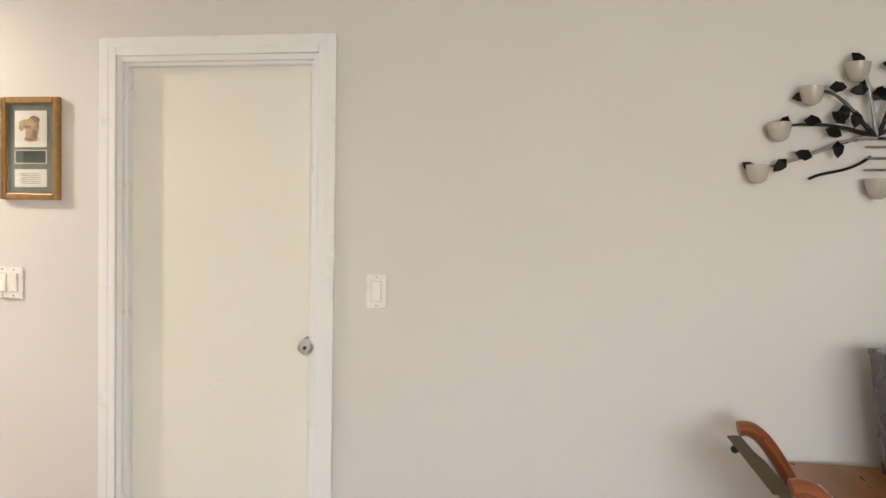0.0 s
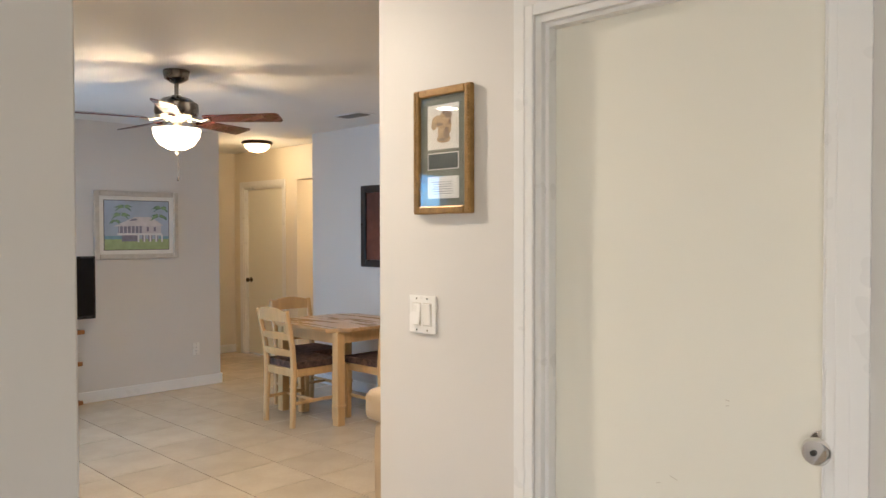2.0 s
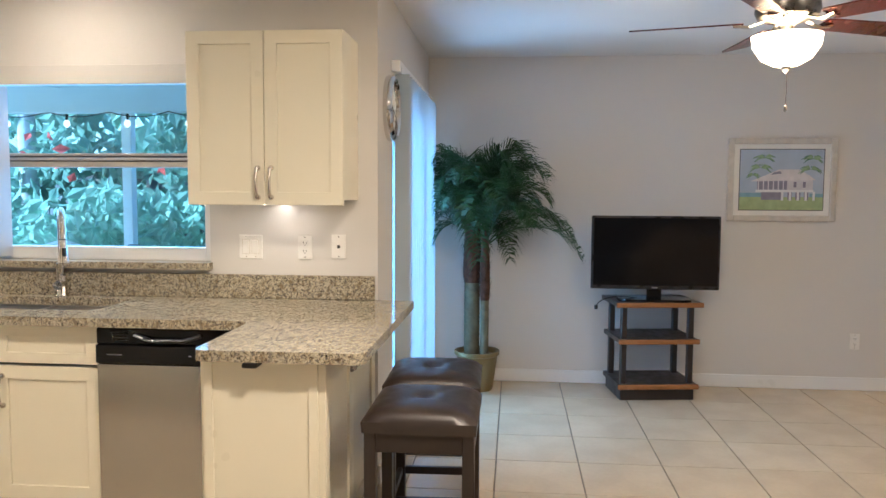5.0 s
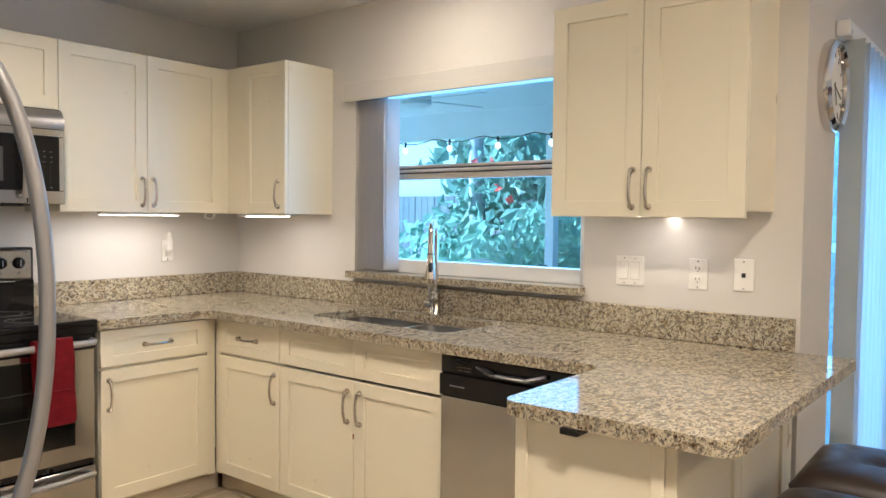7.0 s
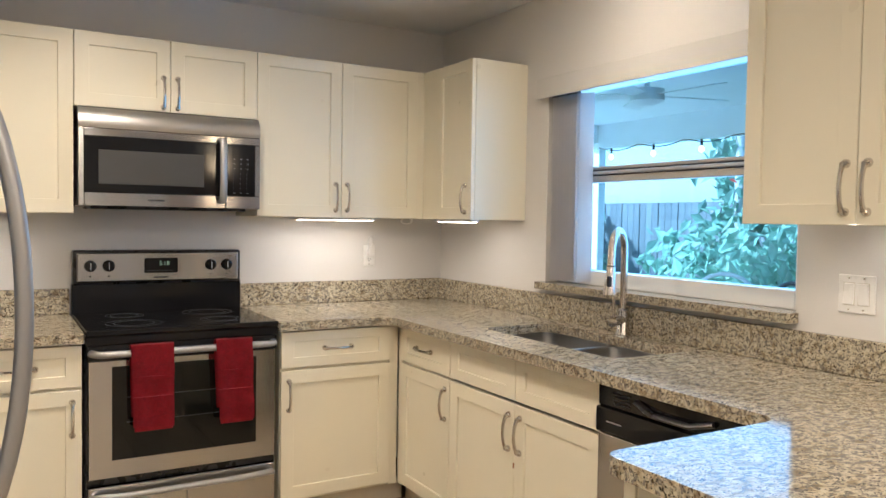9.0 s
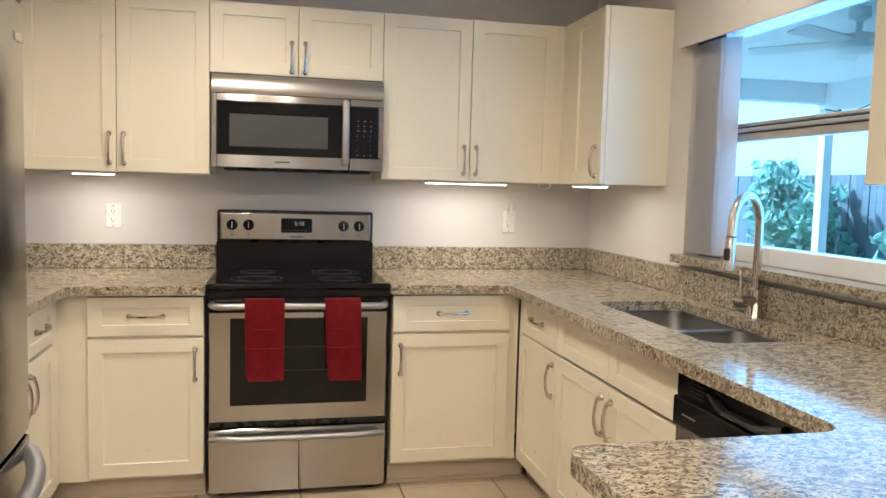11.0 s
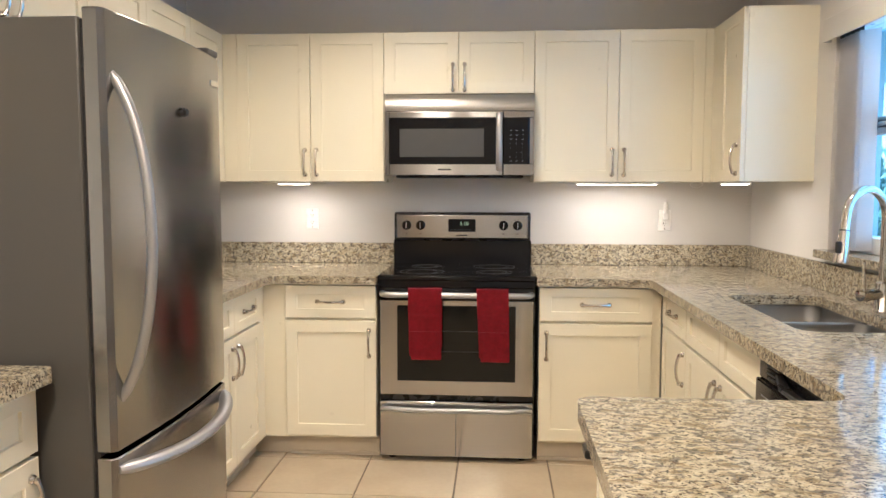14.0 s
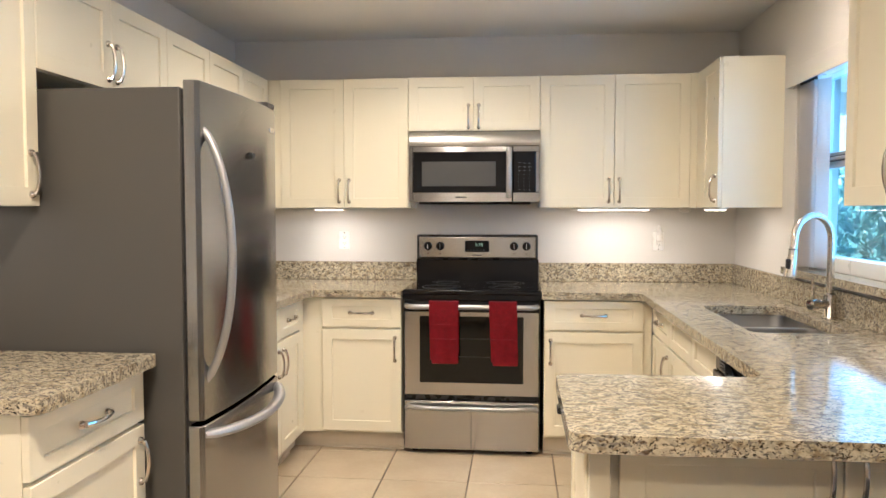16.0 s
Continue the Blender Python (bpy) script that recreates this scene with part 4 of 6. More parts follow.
for a, b, x in ((wz0 + 0.06, 1.555, wx + 0.008), (1.615, wz1 - 0.05, wx - 0.012)):
    p = part("pane", box((x, wy0 + 0.05, a), (x + 0.004, wy1 - 0.05, b)), pane_glass, wn1)
    p.visible_shadow = False
v = thing("blind_valance", 0, 0, 0, 0, "off-white vinyl valance over the kitchen window", "valance")
part("fascia", boxes([((WX + 0.026, wy0 - 0.05, 1.948), (WX + 0.036, 0.785, 2.041)), ((WX + 0.001, wy0 - 0.05, 1.948), (WX + 0.026, wy0 - 0.04, 2.041)), ((WX + 0.001, wy0 - 0.04, 2.031), (WX + 0.026, 0.785, 2.041))], 0.002), valance_mat, v)
part("head_rail", box((WX - 0.065, wy0 + 0.004, 1.968), (WX - 0.02, wy1 - 0.004, 2.01), 0.002), trim_white, v)
bl = thing("vertical_blind", 0, 0, 0, 0, "pale grey vertical blind slats stacked aside", "blind")


def slat(x0, y0, x1, y1, n=5, bow=0.006):
    """One vinyl slat standing between two points of the plan, slightly bowed."""
    bm = bmesh.new()
    run = Vector((x1 - x0, y1 - y0, 0))
    out = Vector((-run.y, run.x, 0)).normalized()
    cols = []
    for k in range(n + 1):
        u = k / n
        p = Vector((x0, y0, 0)) + run * u + out * bow * (1 - (2 * u - 1) ** 2)
        cols.append((bm.verts.new((p.x, p.y, 1.097)), bm.verts.new((p.x, p.y, 1.952))))
    for p, q in zip(cols, cols[1:]):
        bm.faces.new((p[0], q[0], q[1], p[1]))
    bmesh.ops.solidify(bm, geom=list(bm.faces), thickness=0.0014)
    return part("slat", bm, blind_mat, bl, smooth=True)


for k in range(13):
    y = wy0 + 0.004 + 0.0145 * k
    slat(WX - 0.062, y + 0.004, WX - 0.004 - 0.0025 * (k % 3), y + 0.022)
slat(WX - 0.010, wy0 + 0.190, WX - 0.060, wy0 + 0.252)
for k in range(14):
    part("carrier_clip", box((WX - 0.016, wy0 + 0.016 + 0.0145 * k, 1.950), (WX - 0.008, wy0 + 0.020 + 0.0145 * k, 1.970)), slot_dark, bl)


# ---- plates, outlets, small kitchen lights ----
def plate(kind, x, y, z, face, label, gangs=1, what="rocker"):
    w = 0.07 + 0.046 * (gangs - 1)
    t = thing(kind, x, y, z, FRONT[face], label, "outlet" if what == "outlet" else "switch")
    p = part("cover_plate", box((-w / 2, -0.007, -0.058), (w / 2, 0.0, 0.058), 0.003, 2), switch_white, t)
    for g in range(gangs):
        cx = (g - (gangs - 1) / 2) * 0.046
        if what == "outlet":
            for s in (-1, 1):
                part("socket", box((cx - 0.016, -0.0095, s * 0.02 - 0.014), (cx + 0.016, -0.006, s * 0.02 + 0.014), 0.003), switch_white, p)
                part("slot", boxes([((cx - 0.008, -0.0102, s * 0.02 - 0.002), (cx - 0.0055, -0.009, s * 0.02 + 0.008)), ((cx + 0.0055, -0.0102, s * 0.02 - 0.002), (cx + 0.008, -0.009, s * 0.02 + 0.006)),
                                    ((cx - 0.002, -0.0102, s * 0.02 - 0.010), (cx + 0.002, -0.009, s * 0.02 - 0.006))]), slot_dark, p)
        elif what == "jack":
            part("socket", box((-0.007, -0.0095, -0.008), (0.007, -0.006, 0.008), 0.001), slot_dark, p)
        else:
            bm = box((cx - 0.0165, -0.0115, -0.033), (cx + 0.0165, -0.006, 0.033), 0.002)
            for vtx in bm.verts:
                vtx.co.y += 0.002 * (1 if vtx.co.z > 0 else -1) * (1 if g == 0 else -1)
            part("rocker", bm, switch_white, p)
            part("rocker_gap", boxes([((cx - 0.0185, -0.0074, -0.035), (cx + 0.0185, -0.0066, 0.035))]), cabinet_inside, p)
        for s in (-1, 1):
            part("screw", lathe([(0.003, 0), (0.003, 0.0015)], steps=8, m=pose(cx, -0.0065, s * 0.048, 90, 0, 0)), nickel, p)
    return t


plate("power_outlet", -2.48, RY, 1.165, "north", "white duplex outlet above the backsplash", what="outlet")
plate("power_outlet", -4.455, RY, 1.165, "north", "white duplex outlet with a night light plugged in", what="outlet")
plate("power_outlet", WX, 1.235, 1.165, "east", "white duplex outlet above the backsplash", what="outlet")
plate("light_switch", WX, 0.965, 1.165, "east", "white double switch plate beside the window", 2)
plate("phone_jack", WX, 1.40, 1.17, "east", "white wall plate with one small jack", what="jack")
plate("light_switch", -1.962, DY, 1.215, "south", "white double rocker switch plate", 2)
plate("light_switch", -0.575, DY, 1.224, "south", "white single rocker switch plate beside the door")
plate("power_outlet", TX, 4.73, 0.36, "east", "white duplex outlet low on the wall", what="outlet")
nl = thing("night_light", -4.455, RY, 1.185, 180, "small clear plug-in night light", "night light")
part("plug", box((-0.016, -0.035, -0.02), (0.016, -0.0105, 0.02), 0.005, 2), switch_white, nl)
part("bulb_cover", lathe([(0.013, 0.0), (0.015, 0.02), (0.013, 0.05), (0.006, 0.064), (0.0, 0.066)], (0, -0.026, 0.018), 14), switch_white, nl, smooth=True)

for x, y, w, d, turn in ((-4.15, -1.29, 0.42, 0.03, 180), (-2.45, -1.27, 0.18, 0.03, 180), (-4.635, -0.91, 0.33, 0.03, 90), (-4.70, 1.14, 0.45, 0.03, 90), (-1.80, 1.3, 0.3, 0.03, 90)):
    # Window-side bar is added to brighten the wall, lifted out of view.
    lift = 0.024 if y > 0.5 and x < -4 else 0.0
    t = thing("under_cabinet_light", x, y, UB - 0.012 + lift, turn, "slim white LED light bar under the wall cabinet", "under-cabinet light", "under-cabinet lights")
    part("housing", box((-w / 2, -d / 2 - 0.006, 0.0), (w / 2, d / 2 + 0.006, 0.0115), 0.002), switch_white, t)
    part("diffuser", box((-w / 2 + 0.01, -d / 2, -0.003), (w / 2 - 0.01, d / 2, 0.0)), strip_glow, t)
    lamp("under_cabinet_glow", "AREA", (x, y, UB - 0.02 + lift), (4.9 if y < -1 else 1.5 if y < 0 else 1.0) * (max(w, 0.4) + 0.1), (1.0, 0.93, 0.86), w, 0.03, aim=(x, y - 0.001, 0))
lc = thing("cord_coil", -4.56, -1.30, UB, 180, "small coil of white lamp cord under the cabinet", "cord")
part("loop", tube([(0.03 * math.cos(a), 0.01 * math.sin(a * 0.7), -0.012 + 0.016 * math.sin(a)) for a in (k * 0.5 for k in range(27))], 0.0025, 6), switch_white, lc, smooth=True)


def downlight(x, y, power=20, spread=180):
    t = thing("recessed_downlight", x, y, CZ, 0, "round white recessed ceiling light, lit", "ceiling light", "recessed lights")
    part("trim_ring", lathe([(0.095, -0.001), (0.093, -0.008), (0.072, -0.006), (0.070, -0.001)], steps=32), trim_white, t, smooth=True)
    part("lens", lathe([(0.071, -0.0035), (0.0, -0.0045)], steps=32), can_glow, t)
    lamp("downlight_glow", "AREA", (x, y, CZ - 0.012), power, NEUTRAL, 0.12, aim=(x, y + 0.001, 0), spread=spread)


downlight(-3.36, 4.1, 22)
downlight(-4.45, 0.13, 7)
downlight(-3.05, -0.25, 21, 150)
# Unseen passage light, added to brighten the door wall and cabinet fronts.
downlight(-2.95, 2.25, 52)


# ---- doors ----
def casing(parent, x0, x1, z, w=0.072, y=0.0, wall=0.13):
    step = w * 0.55
    for a, b in (((x0 - w, 0), (x0, z + w)), ((x1, 0), (x1 + w, z + w)), ((x0, z), (x1, z + w))):
        part("casing", box((a[0], y - 0.011, a[1]), (b[0], y, b[1]), 0.003, 2), trim_white, parent)
    for a, b in (((x0 - w - 0.001, 0), (x0 - w + step, z + w)), ((x1 + w - step, 0), (x1 + w + 0.001, z + w)), ((x0 - w + step, z + w - step), (x1 + w - step, z + w + 0.001))):
        part("casing_bead", box((a[0], y - 0.0128, a[1]), (b[0], y - 0.0105, b[1]), 0.001, 2), trim_white, parent)
    part("jamb", boxes([((x0 - 0.0, y, 0), (x0 + 0.02, y + wall, z)), ((x1 - 0.02, y, 0), (x1, y + wall, z)), ((x0 + 0.02, y, z - 0.02), (x1 - 0.02, y + wall, z)),
                        ((x0 + 0.02, y + 0.018, 0), (x0 + 0.032, y + 0.05, z - 0.02)), ((x1 - 0.032, y + 0.018, 0), (x1 - 0.02, y + 0.05, z - 0.02)),
                        ((x0 + 0.032, y + 0.018, z - 0.032), (x1 - 0.032, y + 0.05, z - 0.02))], 0.001), trim_white, parent)


d1 = thing("door_1", 0, DY, 0, 0, "closed flat white interior door with scuffs", "door", kind="structure")
casing(d1, -1.535, -0.787, 2.035, 0.062)
leaf = part("door_leaf", box((-1.513, 0.051, 0.008), (-0.809, 0.09, 2.013), 0.002), door_white, d1)
kx = -0.822
part("door_knob", lathe([(0.033, 0.0), (0.032, 0.005), (0.016, 0.009), (0.012, 0.03), (0.018, 0.036), (0.027, 0.044), (0.029, 0.056), (0.024, 0.066), (0.0, 0.069)], steps=24, m=pose(kx, 0.051, 1.022, 90, 0, 0)),
     chrome, d1, "round polished chrome knob", True)
part("knob_lock", lathe([(0.006, 0.0), (0.006, 0.004), (0.0, 0.004)], steps=10, m=pose(kx, -0.018, 1.022, 90, 0, 0)), slot_dark, d1)
for x, z, w, tilt in ((-1.03, 1.085, 0.010, 10), (-1.03, 1.073, 0.008, -8), (-1.16, 0.88, 0.02, 20), (-1.2, 0.86, 0.012, -15)):
    part("scuff", add_box(bmesh.new(), (-w / 2, -0.0006, -0.001), (w / 2, 0.001, 0.001), turn=pose(x, 0.051, z, 0, tilt, 0)), cabinet_inside, leaf)
d2 = thing("door_2", 0, 6.12, 0, 0, "closed flat white hallway door with bronze knob", "door", kind="structure")
casing(d2, -8.55, -7.70, 2.02, 0.06)
part("door_leaf", box((-8.528, 0.051, 0.008), (-7.722, 0.09, 1.998), 0.002), door_white, d2)
part("door_knob", lathe([(0.03, 0.0), (0.03, 0.005), (0.012, 0.01), (0.012, 0.03), (0.028, 0.045), (0.024, 0.062), (0.0, 0.065)], steps=18, m=pose(-8.46, 0.051, 0.90, 90, 0, 0)), bronze, d2, "round bronze knob", True)
hm = thing("hall_mirror", -8.75, 5.25, 0, 90, "narrow frameless hallway mirror strip", "mirror")
part("glass", box((0, -0.012, 0.42), (0.42, 0, 1.72), 0.002), material("mirror", (0.8, 0.82, 0.78), 0.03, 1.0, vary=0.0, rough_vary=0), hm)

# sliding glass door
sd = thing("sliding_door", 0, SY, 0, 0, "white-framed sliding glass door to the patio", "door", kind="structure")
mid = (sx0 + sx1) / 2
part("frame", boxes([((sx0, -0.13, 0), (sx0 + 0.05, -0.02, sz1)), ((sx1 - 0.05, -0.13, 0), (sx1, -0.02, sz1)), ((sx0 + 0.05, -0.13, sz1 - 0.05), (sx1 - 0.05, -0.02, sz1)), ((sx0 + 0.05, -0.13, 0), (sx1 - 0.05, -0.02, 0.03))], 0.003), trim_white, sd)
for a, b, y in ((sx0 + 0.05, mid + 0.03, -0.11), (mid - 0.03, sx1 - 0.05, -0.06)):
    st = part("sash", boxes([((a, y, 0.03), (a + 0.06, y + 0.035, sz1 - 0.05)), ((b - 0.06, y, 0.03), (b, y + 0.035, sz1 - 0.05)), ((a + 0.06, y, sz1 - 0.11), (b - 0.06, y + 0.035, sz1 - 0.05)), ((a + 0.06, y, 0.03), (b - 0.06, y + 0.035, 0.11))], 0.003), trim_white, sd)
    p = part("pane", box((a + 0.05, y + 0.015, 0.1), (b - 0.05, y + 0.019, sz1 - 0.1)), pane_glass, st)
    p.visible_shadow = False
bl = thing("vertical_blind", 0, SY, 0, 0, "vertical blind slats turned open at the sliding door, shade and cool daylight in their blue-grey", "blind")
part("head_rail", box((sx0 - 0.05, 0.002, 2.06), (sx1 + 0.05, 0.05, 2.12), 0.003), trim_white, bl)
# Slats turned open to overlap into one strip from the camera's side.
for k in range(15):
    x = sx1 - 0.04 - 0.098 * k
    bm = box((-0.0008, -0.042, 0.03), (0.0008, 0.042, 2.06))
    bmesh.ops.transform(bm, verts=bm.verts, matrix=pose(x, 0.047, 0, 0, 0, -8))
    part("slat", bm, dimmed_blind, bl)

# ---- wall clock beside the sliding door ----
ck = thing("wall_clock", -5.22, SY, 1.86, FRONT["north"], "round wall clock with a silver rim", "clock")
part("rim", lathe([(0.165, 0.0), (0.17, 0.012), (0.165, 0.034), (0.15, 0.045), (0.138, 0.036), (0.136, 0.02), (0.0, 0.02)], steps=40, m=pose(0, 0, 0, 90, 0, 0)), chrome, ck, "polished silver rim", True)
part("dial", lathe([(0.137, 0.0205), (0.0, 0.0215)], steps=40, m=pose(0, 0, 0, 90, 0, 0)), paper, ck)
for k in range(12):
    part("hour_mark", add_box(bmesh.new(), (-0.003, -0.0235, 0.105), (0.003, -0.0215, 0.128), turn=pose(0, 0, 0, 0, 30 * k, 0)), ink, ck)
for length, a in ((0.07, 160), (0.1, 110)):
    part("pointer", add_box(bmesh.new(), (-0.003, -0.026, -0.015), (0.003, -0.024, length), turn=pose(0, 0, 0, 0, a, 0)), ink, ck)


# ---- framed pictures: x to the right, z up, y into the wall ----
def frame_bars(w, h, bar, depth, bevel=0.004):
    return boxes([((-w / 2, -depth, -h / 2), (-w / 2 + bar, 0, h / 2)), ((w / 2 - bar, -depth, -h / 2), (w / 2, 0, h / 2)),
                  ((-w / 2 + bar, -depth, h / 2 - bar), (w / 2 - bar, 0, h / 2)), ((-w / 2 + bar, -depth, -h / 2), (w / 2 - bar, 0, -h / 2 + bar))], bevel, 2)


def blob(bm, cx, cz, rx, rz, y, seed, n=18, rough=0.18):
    c = bm.verts.new((cx, y, cz))
    ring = []
    for k in range(n):
        a = 2 * math.pi * k / n
        s = 1 + rough * noise.noise((math.cos(a) * 2 + seed, math.sin(a) * 2, seed))
        ring.append(bm.verts.new((cx + rx * s * math.cos(a), y, cz + rz * s * math.sin(a))))
    for k in range(n):
        bm.faces.new((c, ring[k], ring[(k + 1) % n]))


aw = thing("framed_award", -1.867, DY, 1.705, 0, "gilt-framed certificate with a small sketch, behind glass", "picture frame")
part("frame", frame_bars(0.235, 0.372, 0.024, 0.022, 0.005), gold_frame, aw, "carved gilt wood frame")
beads = bmesh.new()
for k in range(38):
    z = -0.175 + 0.35 * k / 37
    for s in (-1, 1):
        add_box(beads, (s * 0.109 - 0.004, -0.025, z - 0.0035), (s * 0.109 + 0.004, -0.021, z + 0.0035), 0.0012)
tagged(part("beading", beads, gold_frame, aw), "row of small carved gilt beads", kind="stuff")
part("mount", box((-0.095, -0.010, -0.164), (0.095, -0.004, 0.164)), mat_green, aw)
part("bevel_line", boxes([((-0.064, -0.0112, 0.005), (0.064, -0.0098, 0.137)), ((-0.064, -0.0112, -0.055), (0.064, -0.0098, -0.005)), ((-0.064, -0.0112, -0.140), (0.064, -0.0098, -0.075))]), paper, aw, "cream bevel lines")
part("sketch_sheet", box((-0.056, -0.0122, 0.012), (0.056, -0.0106, 0.130)), paper, aw)
part("dark_panel", box((-0.060, -0.0122, -0.052), (0.060, -0.0106, -0.008)), mat_dark, aw)
part("text_sheet", box((-0.058, -0.0122, -0.136), (0.058, -0.0106, -0.079)), paper, aw)
part("text_line", boxes([((-0.045 + 0.004 * (k % 3), -0.0128, -0.092 - 0.007 * k), (0.042 - 0.006 * (k % 2), -0.0120, -0.0905 - 0.007 * k)) for k in range(6)]), ink, aw, "rows of illegible small text")
ocre = material("ochre_wash", (0.50, 0.36, 0.20), 0.8, vary=0.3, scale=60)
sepia = material("sepia_wash", (0.26, 0.19, 0.13), 0.8, vary=0.4, scale=70)
sk = bmesh.new()
for k, (x, z, a, b) in enumerate(((0.0, 0.06, 0.02, 0.035), (0.018, 0.075, 0.018, 0.03), (-0.02, 0.088, 0.026, 0.018), (0.012, 0.1, 0.024, 0.016), (0.005, 0.035, 0.03, 0.012), (-0.035, 0.075, 0.012, 0.012))):
    blob(sk, x, z, a, b, -0.0125 - 0.0001 * k, k)
part("sketch", sk, ocre, aw, "loose ochre sketch")
for k, (x, z, a, b) in enumerate(((0.024, 0.103, 0.014, 0.010), (0.012, 0.112, 0.012, 0.006), (-0.012, 0.078, 0.016, 0.005), (0.016, 0.052, 0.012, 0.016), (0.0, 0.033, 0.016, 0.005), (0.03, 0.085, 0.005, 0.012))):
    dab = bmesh.new()
    blob(dab, x, z, a, b, -0.0134, 20 + k, 16, 0.5)
    part("sketch_shading", dab, sepia, aw, "darker sepia shading")
g = part("glass", box((-0.096, -0.0165, -0.165), (0.096, -0.0150, 0.165)), frame_glass, aw)
g.visible_shadow = False

# seaside house print on the television wall
pw, ph = 0.765, 0.605
pr = thing("framed_print", TX, 4.168, 1.537, 90, "pewter-framed print of a white stilt house and palms", "picture frame")
part("frame", frame_bars(pw, ph, 0.045, 0.03, 0.008), silver_frame, pr)
part("mount", box((-pw / 2 + 0.04, -0.012, -ph / 2 + 0.04), (pw / 2 - 0.04, -0.005, ph / 2 - 0.04)), paper, pr)
iw, ih = 0.585, 0.435
part("print_border", boxes([((-iw / 2 - 0.006, -0.0135, -ih / 2 - 0.006), (iw / 2 + 0.006, -0.0118, ih / 2 + 0.006))]), ink, pr)


def flat(name, items, colour, y, vary=0.12, scale=20):
    part(name, boxes([((x0, y, z0), (x1, y + 0.0012, z1)) for x0, z0, x1, z1 in items]), material(name, colour, 0.7, vary=vary, scale=scale), pr)


flat("printed_sky", [(-iw / 2, -ih / 2, iw / 2, ih / 2)], (0.40, 0.46, 0.56), -0.0146, 0.12, 6)
flat("printed_sea", [(-iw / 2, -0.125, -0.12, -0.095), (0.2, -0.125, iw / 2, -0.1)], (0.22, 0.36, 0.44), -0.0150, 0.1)
flat("printed_lawn", [(-iw / 2, -ih / 2, iw / 2, -0.125)], (0.36, 0.44, 0.22), -0.0156)
flat("printed_porch", [(-0.17, -0.07, 0.04, -0.005), (-0.14, -0.145, 0.0, -0.085)], (0.24, 0.23, 0.30), -0.0160)
flat("printed_wall", [(0.04, -0.075, 0.22, 0.0)], (0.58, 0.55, 0.58), -0.0160, 0.06)
flat("printed_opening", [(0.085, -0.055, 0.105, -0.015), (0.15, -0.055, 0.17, -0.015), (0.045, -0.145, 0.075, -0.09), (0.10, -0.145, 0.135, -0.09), (0.16, -0.145, 0.19, -0.09)], (0.22, 0.20, 0.27), -0.0164, 0.1)
flat("printed_base", [(0.0 + 0.055 * k, -0.15, 0.016 + 0.055 * k, -0.085) for k in range(5)] + [(-0.18, -0.09, 0.225, -0.072)], (0.70, 0.69, 0.70), -0.0166, 0.05)
flat("printed_railing", [(-0.165 + 0.035 * k, -0.072, -0.158 + 0.035 * k, -0.005) for k in range(6)], (0.64, 0.62, 0.66), -0.0164, 0.05)
roof = bmesh.new()
for j, pts in enumerate((((-0.22, -0.012), (0.24, -0.002), (0.19, 0.035), (-0.12, 0.03)), ((-0.12, 0.03), (0.19, 0.035), (0.12, 0.075), (-0.02, 0.075)))):
    roof.faces.new([roof.verts.new((x, -0.0168 - 0.0002 * j, z)) for x, z in pts])
part("printed_roof", roof, material("printed_roof", (0.64, 0.60, 0.60), 0.7, vary=0.1, scale=20), pr)
dormer = bmesh.new()
dormer.faces.new([dormer.verts.new((x, -0.0174, z)) for x, z in ((-0.08, 0.035), (0.0, 0.045), (-0.01, 0.062), (-0.05, 0.058))])
part("printed_dormer", dormer, material("printed_dormer", (0.26, 0.25, 0.31), 0.7), pr)
random.seed(5)
for tone, colour in enumerate(((0.10, 0.19, 0.12), (0.24, 0.34, 0.20))):
    fol = bmesh.new()
    for cx, cz, r in ((-0.12, 0.155, 0.10), (-0.15, 0.085, 0.10), (-0.2, 0.03, 0.06), (0.215, 0.15, 0.10), (0.20, 0.075, 0.10)):
        for k in range(13):
            a = random.uniform(-0.5, 3.64)
            d = r * random.uniform(0.6, 1.0)
            tip = (max(-iw / 2 + 0.005, min(iw / 2 - 0.005, cx + d * math.cos(a))), cz + 0.45 * d * math.sin(a) - 0.02)
            mid_ = ((cx + tip[0]) / 2, (cz + tip[1]) / 2 + 0.022)
            y = -0.0176 - 0.00006 * k - 0.0009 * tone
            fol.faces.new([fol.verts.new((p, y, q)) for p, q in ((cx, cz), (mid_[0], mid_[1] - 0.013), tip, mid_)])
    part("printed_foliage", fol, material("printed_foliage", colour, 0.7, vary=0.3, scale=40), pr)

# dark botanical picture on the dining wall
dp = thing("framed_painting", -5.125, NY, 1.525, 0, "dark-framed rust-coloured botanical painting", "picture frame")
part("frame", frame_bars(1.18, 0.735, 0.065, 0.035, 0.006), dark_frame, dp)
part("canvas", box((-0.53, -0.016, -0.305), (0.53, -0.006, 0.305)), material("rust_wash", (0.13, 0.045, 0.027), 0.6, vary=0.6, scale=2.6, grain=0.15, grain_scale=24), dp)
bot = bmesh.new()
for k, (x, z, a, b) in enumerate(((0.0, 0.1, 0.05, 0.16), (0.09, 0.02, 0.04, 0.14), (-0.06, -0.02, 0.04, 0.1), (0.28, 0.2, 0.05, 0.04), (0.36, 0.14, 0.05, 0.05), (0.3, 0.08, 0.04, 0.04))):
    blob(bot, x, z, a, b, -0.0168 - 0.0001 * k, 3 + k, 16, 0.6)
part("painted_petals", bot, material("painted_petals", (0.26, 0.14, 0.10), 0.6, vary=0.4, scale=12), dp)
stems = bmesh.new()
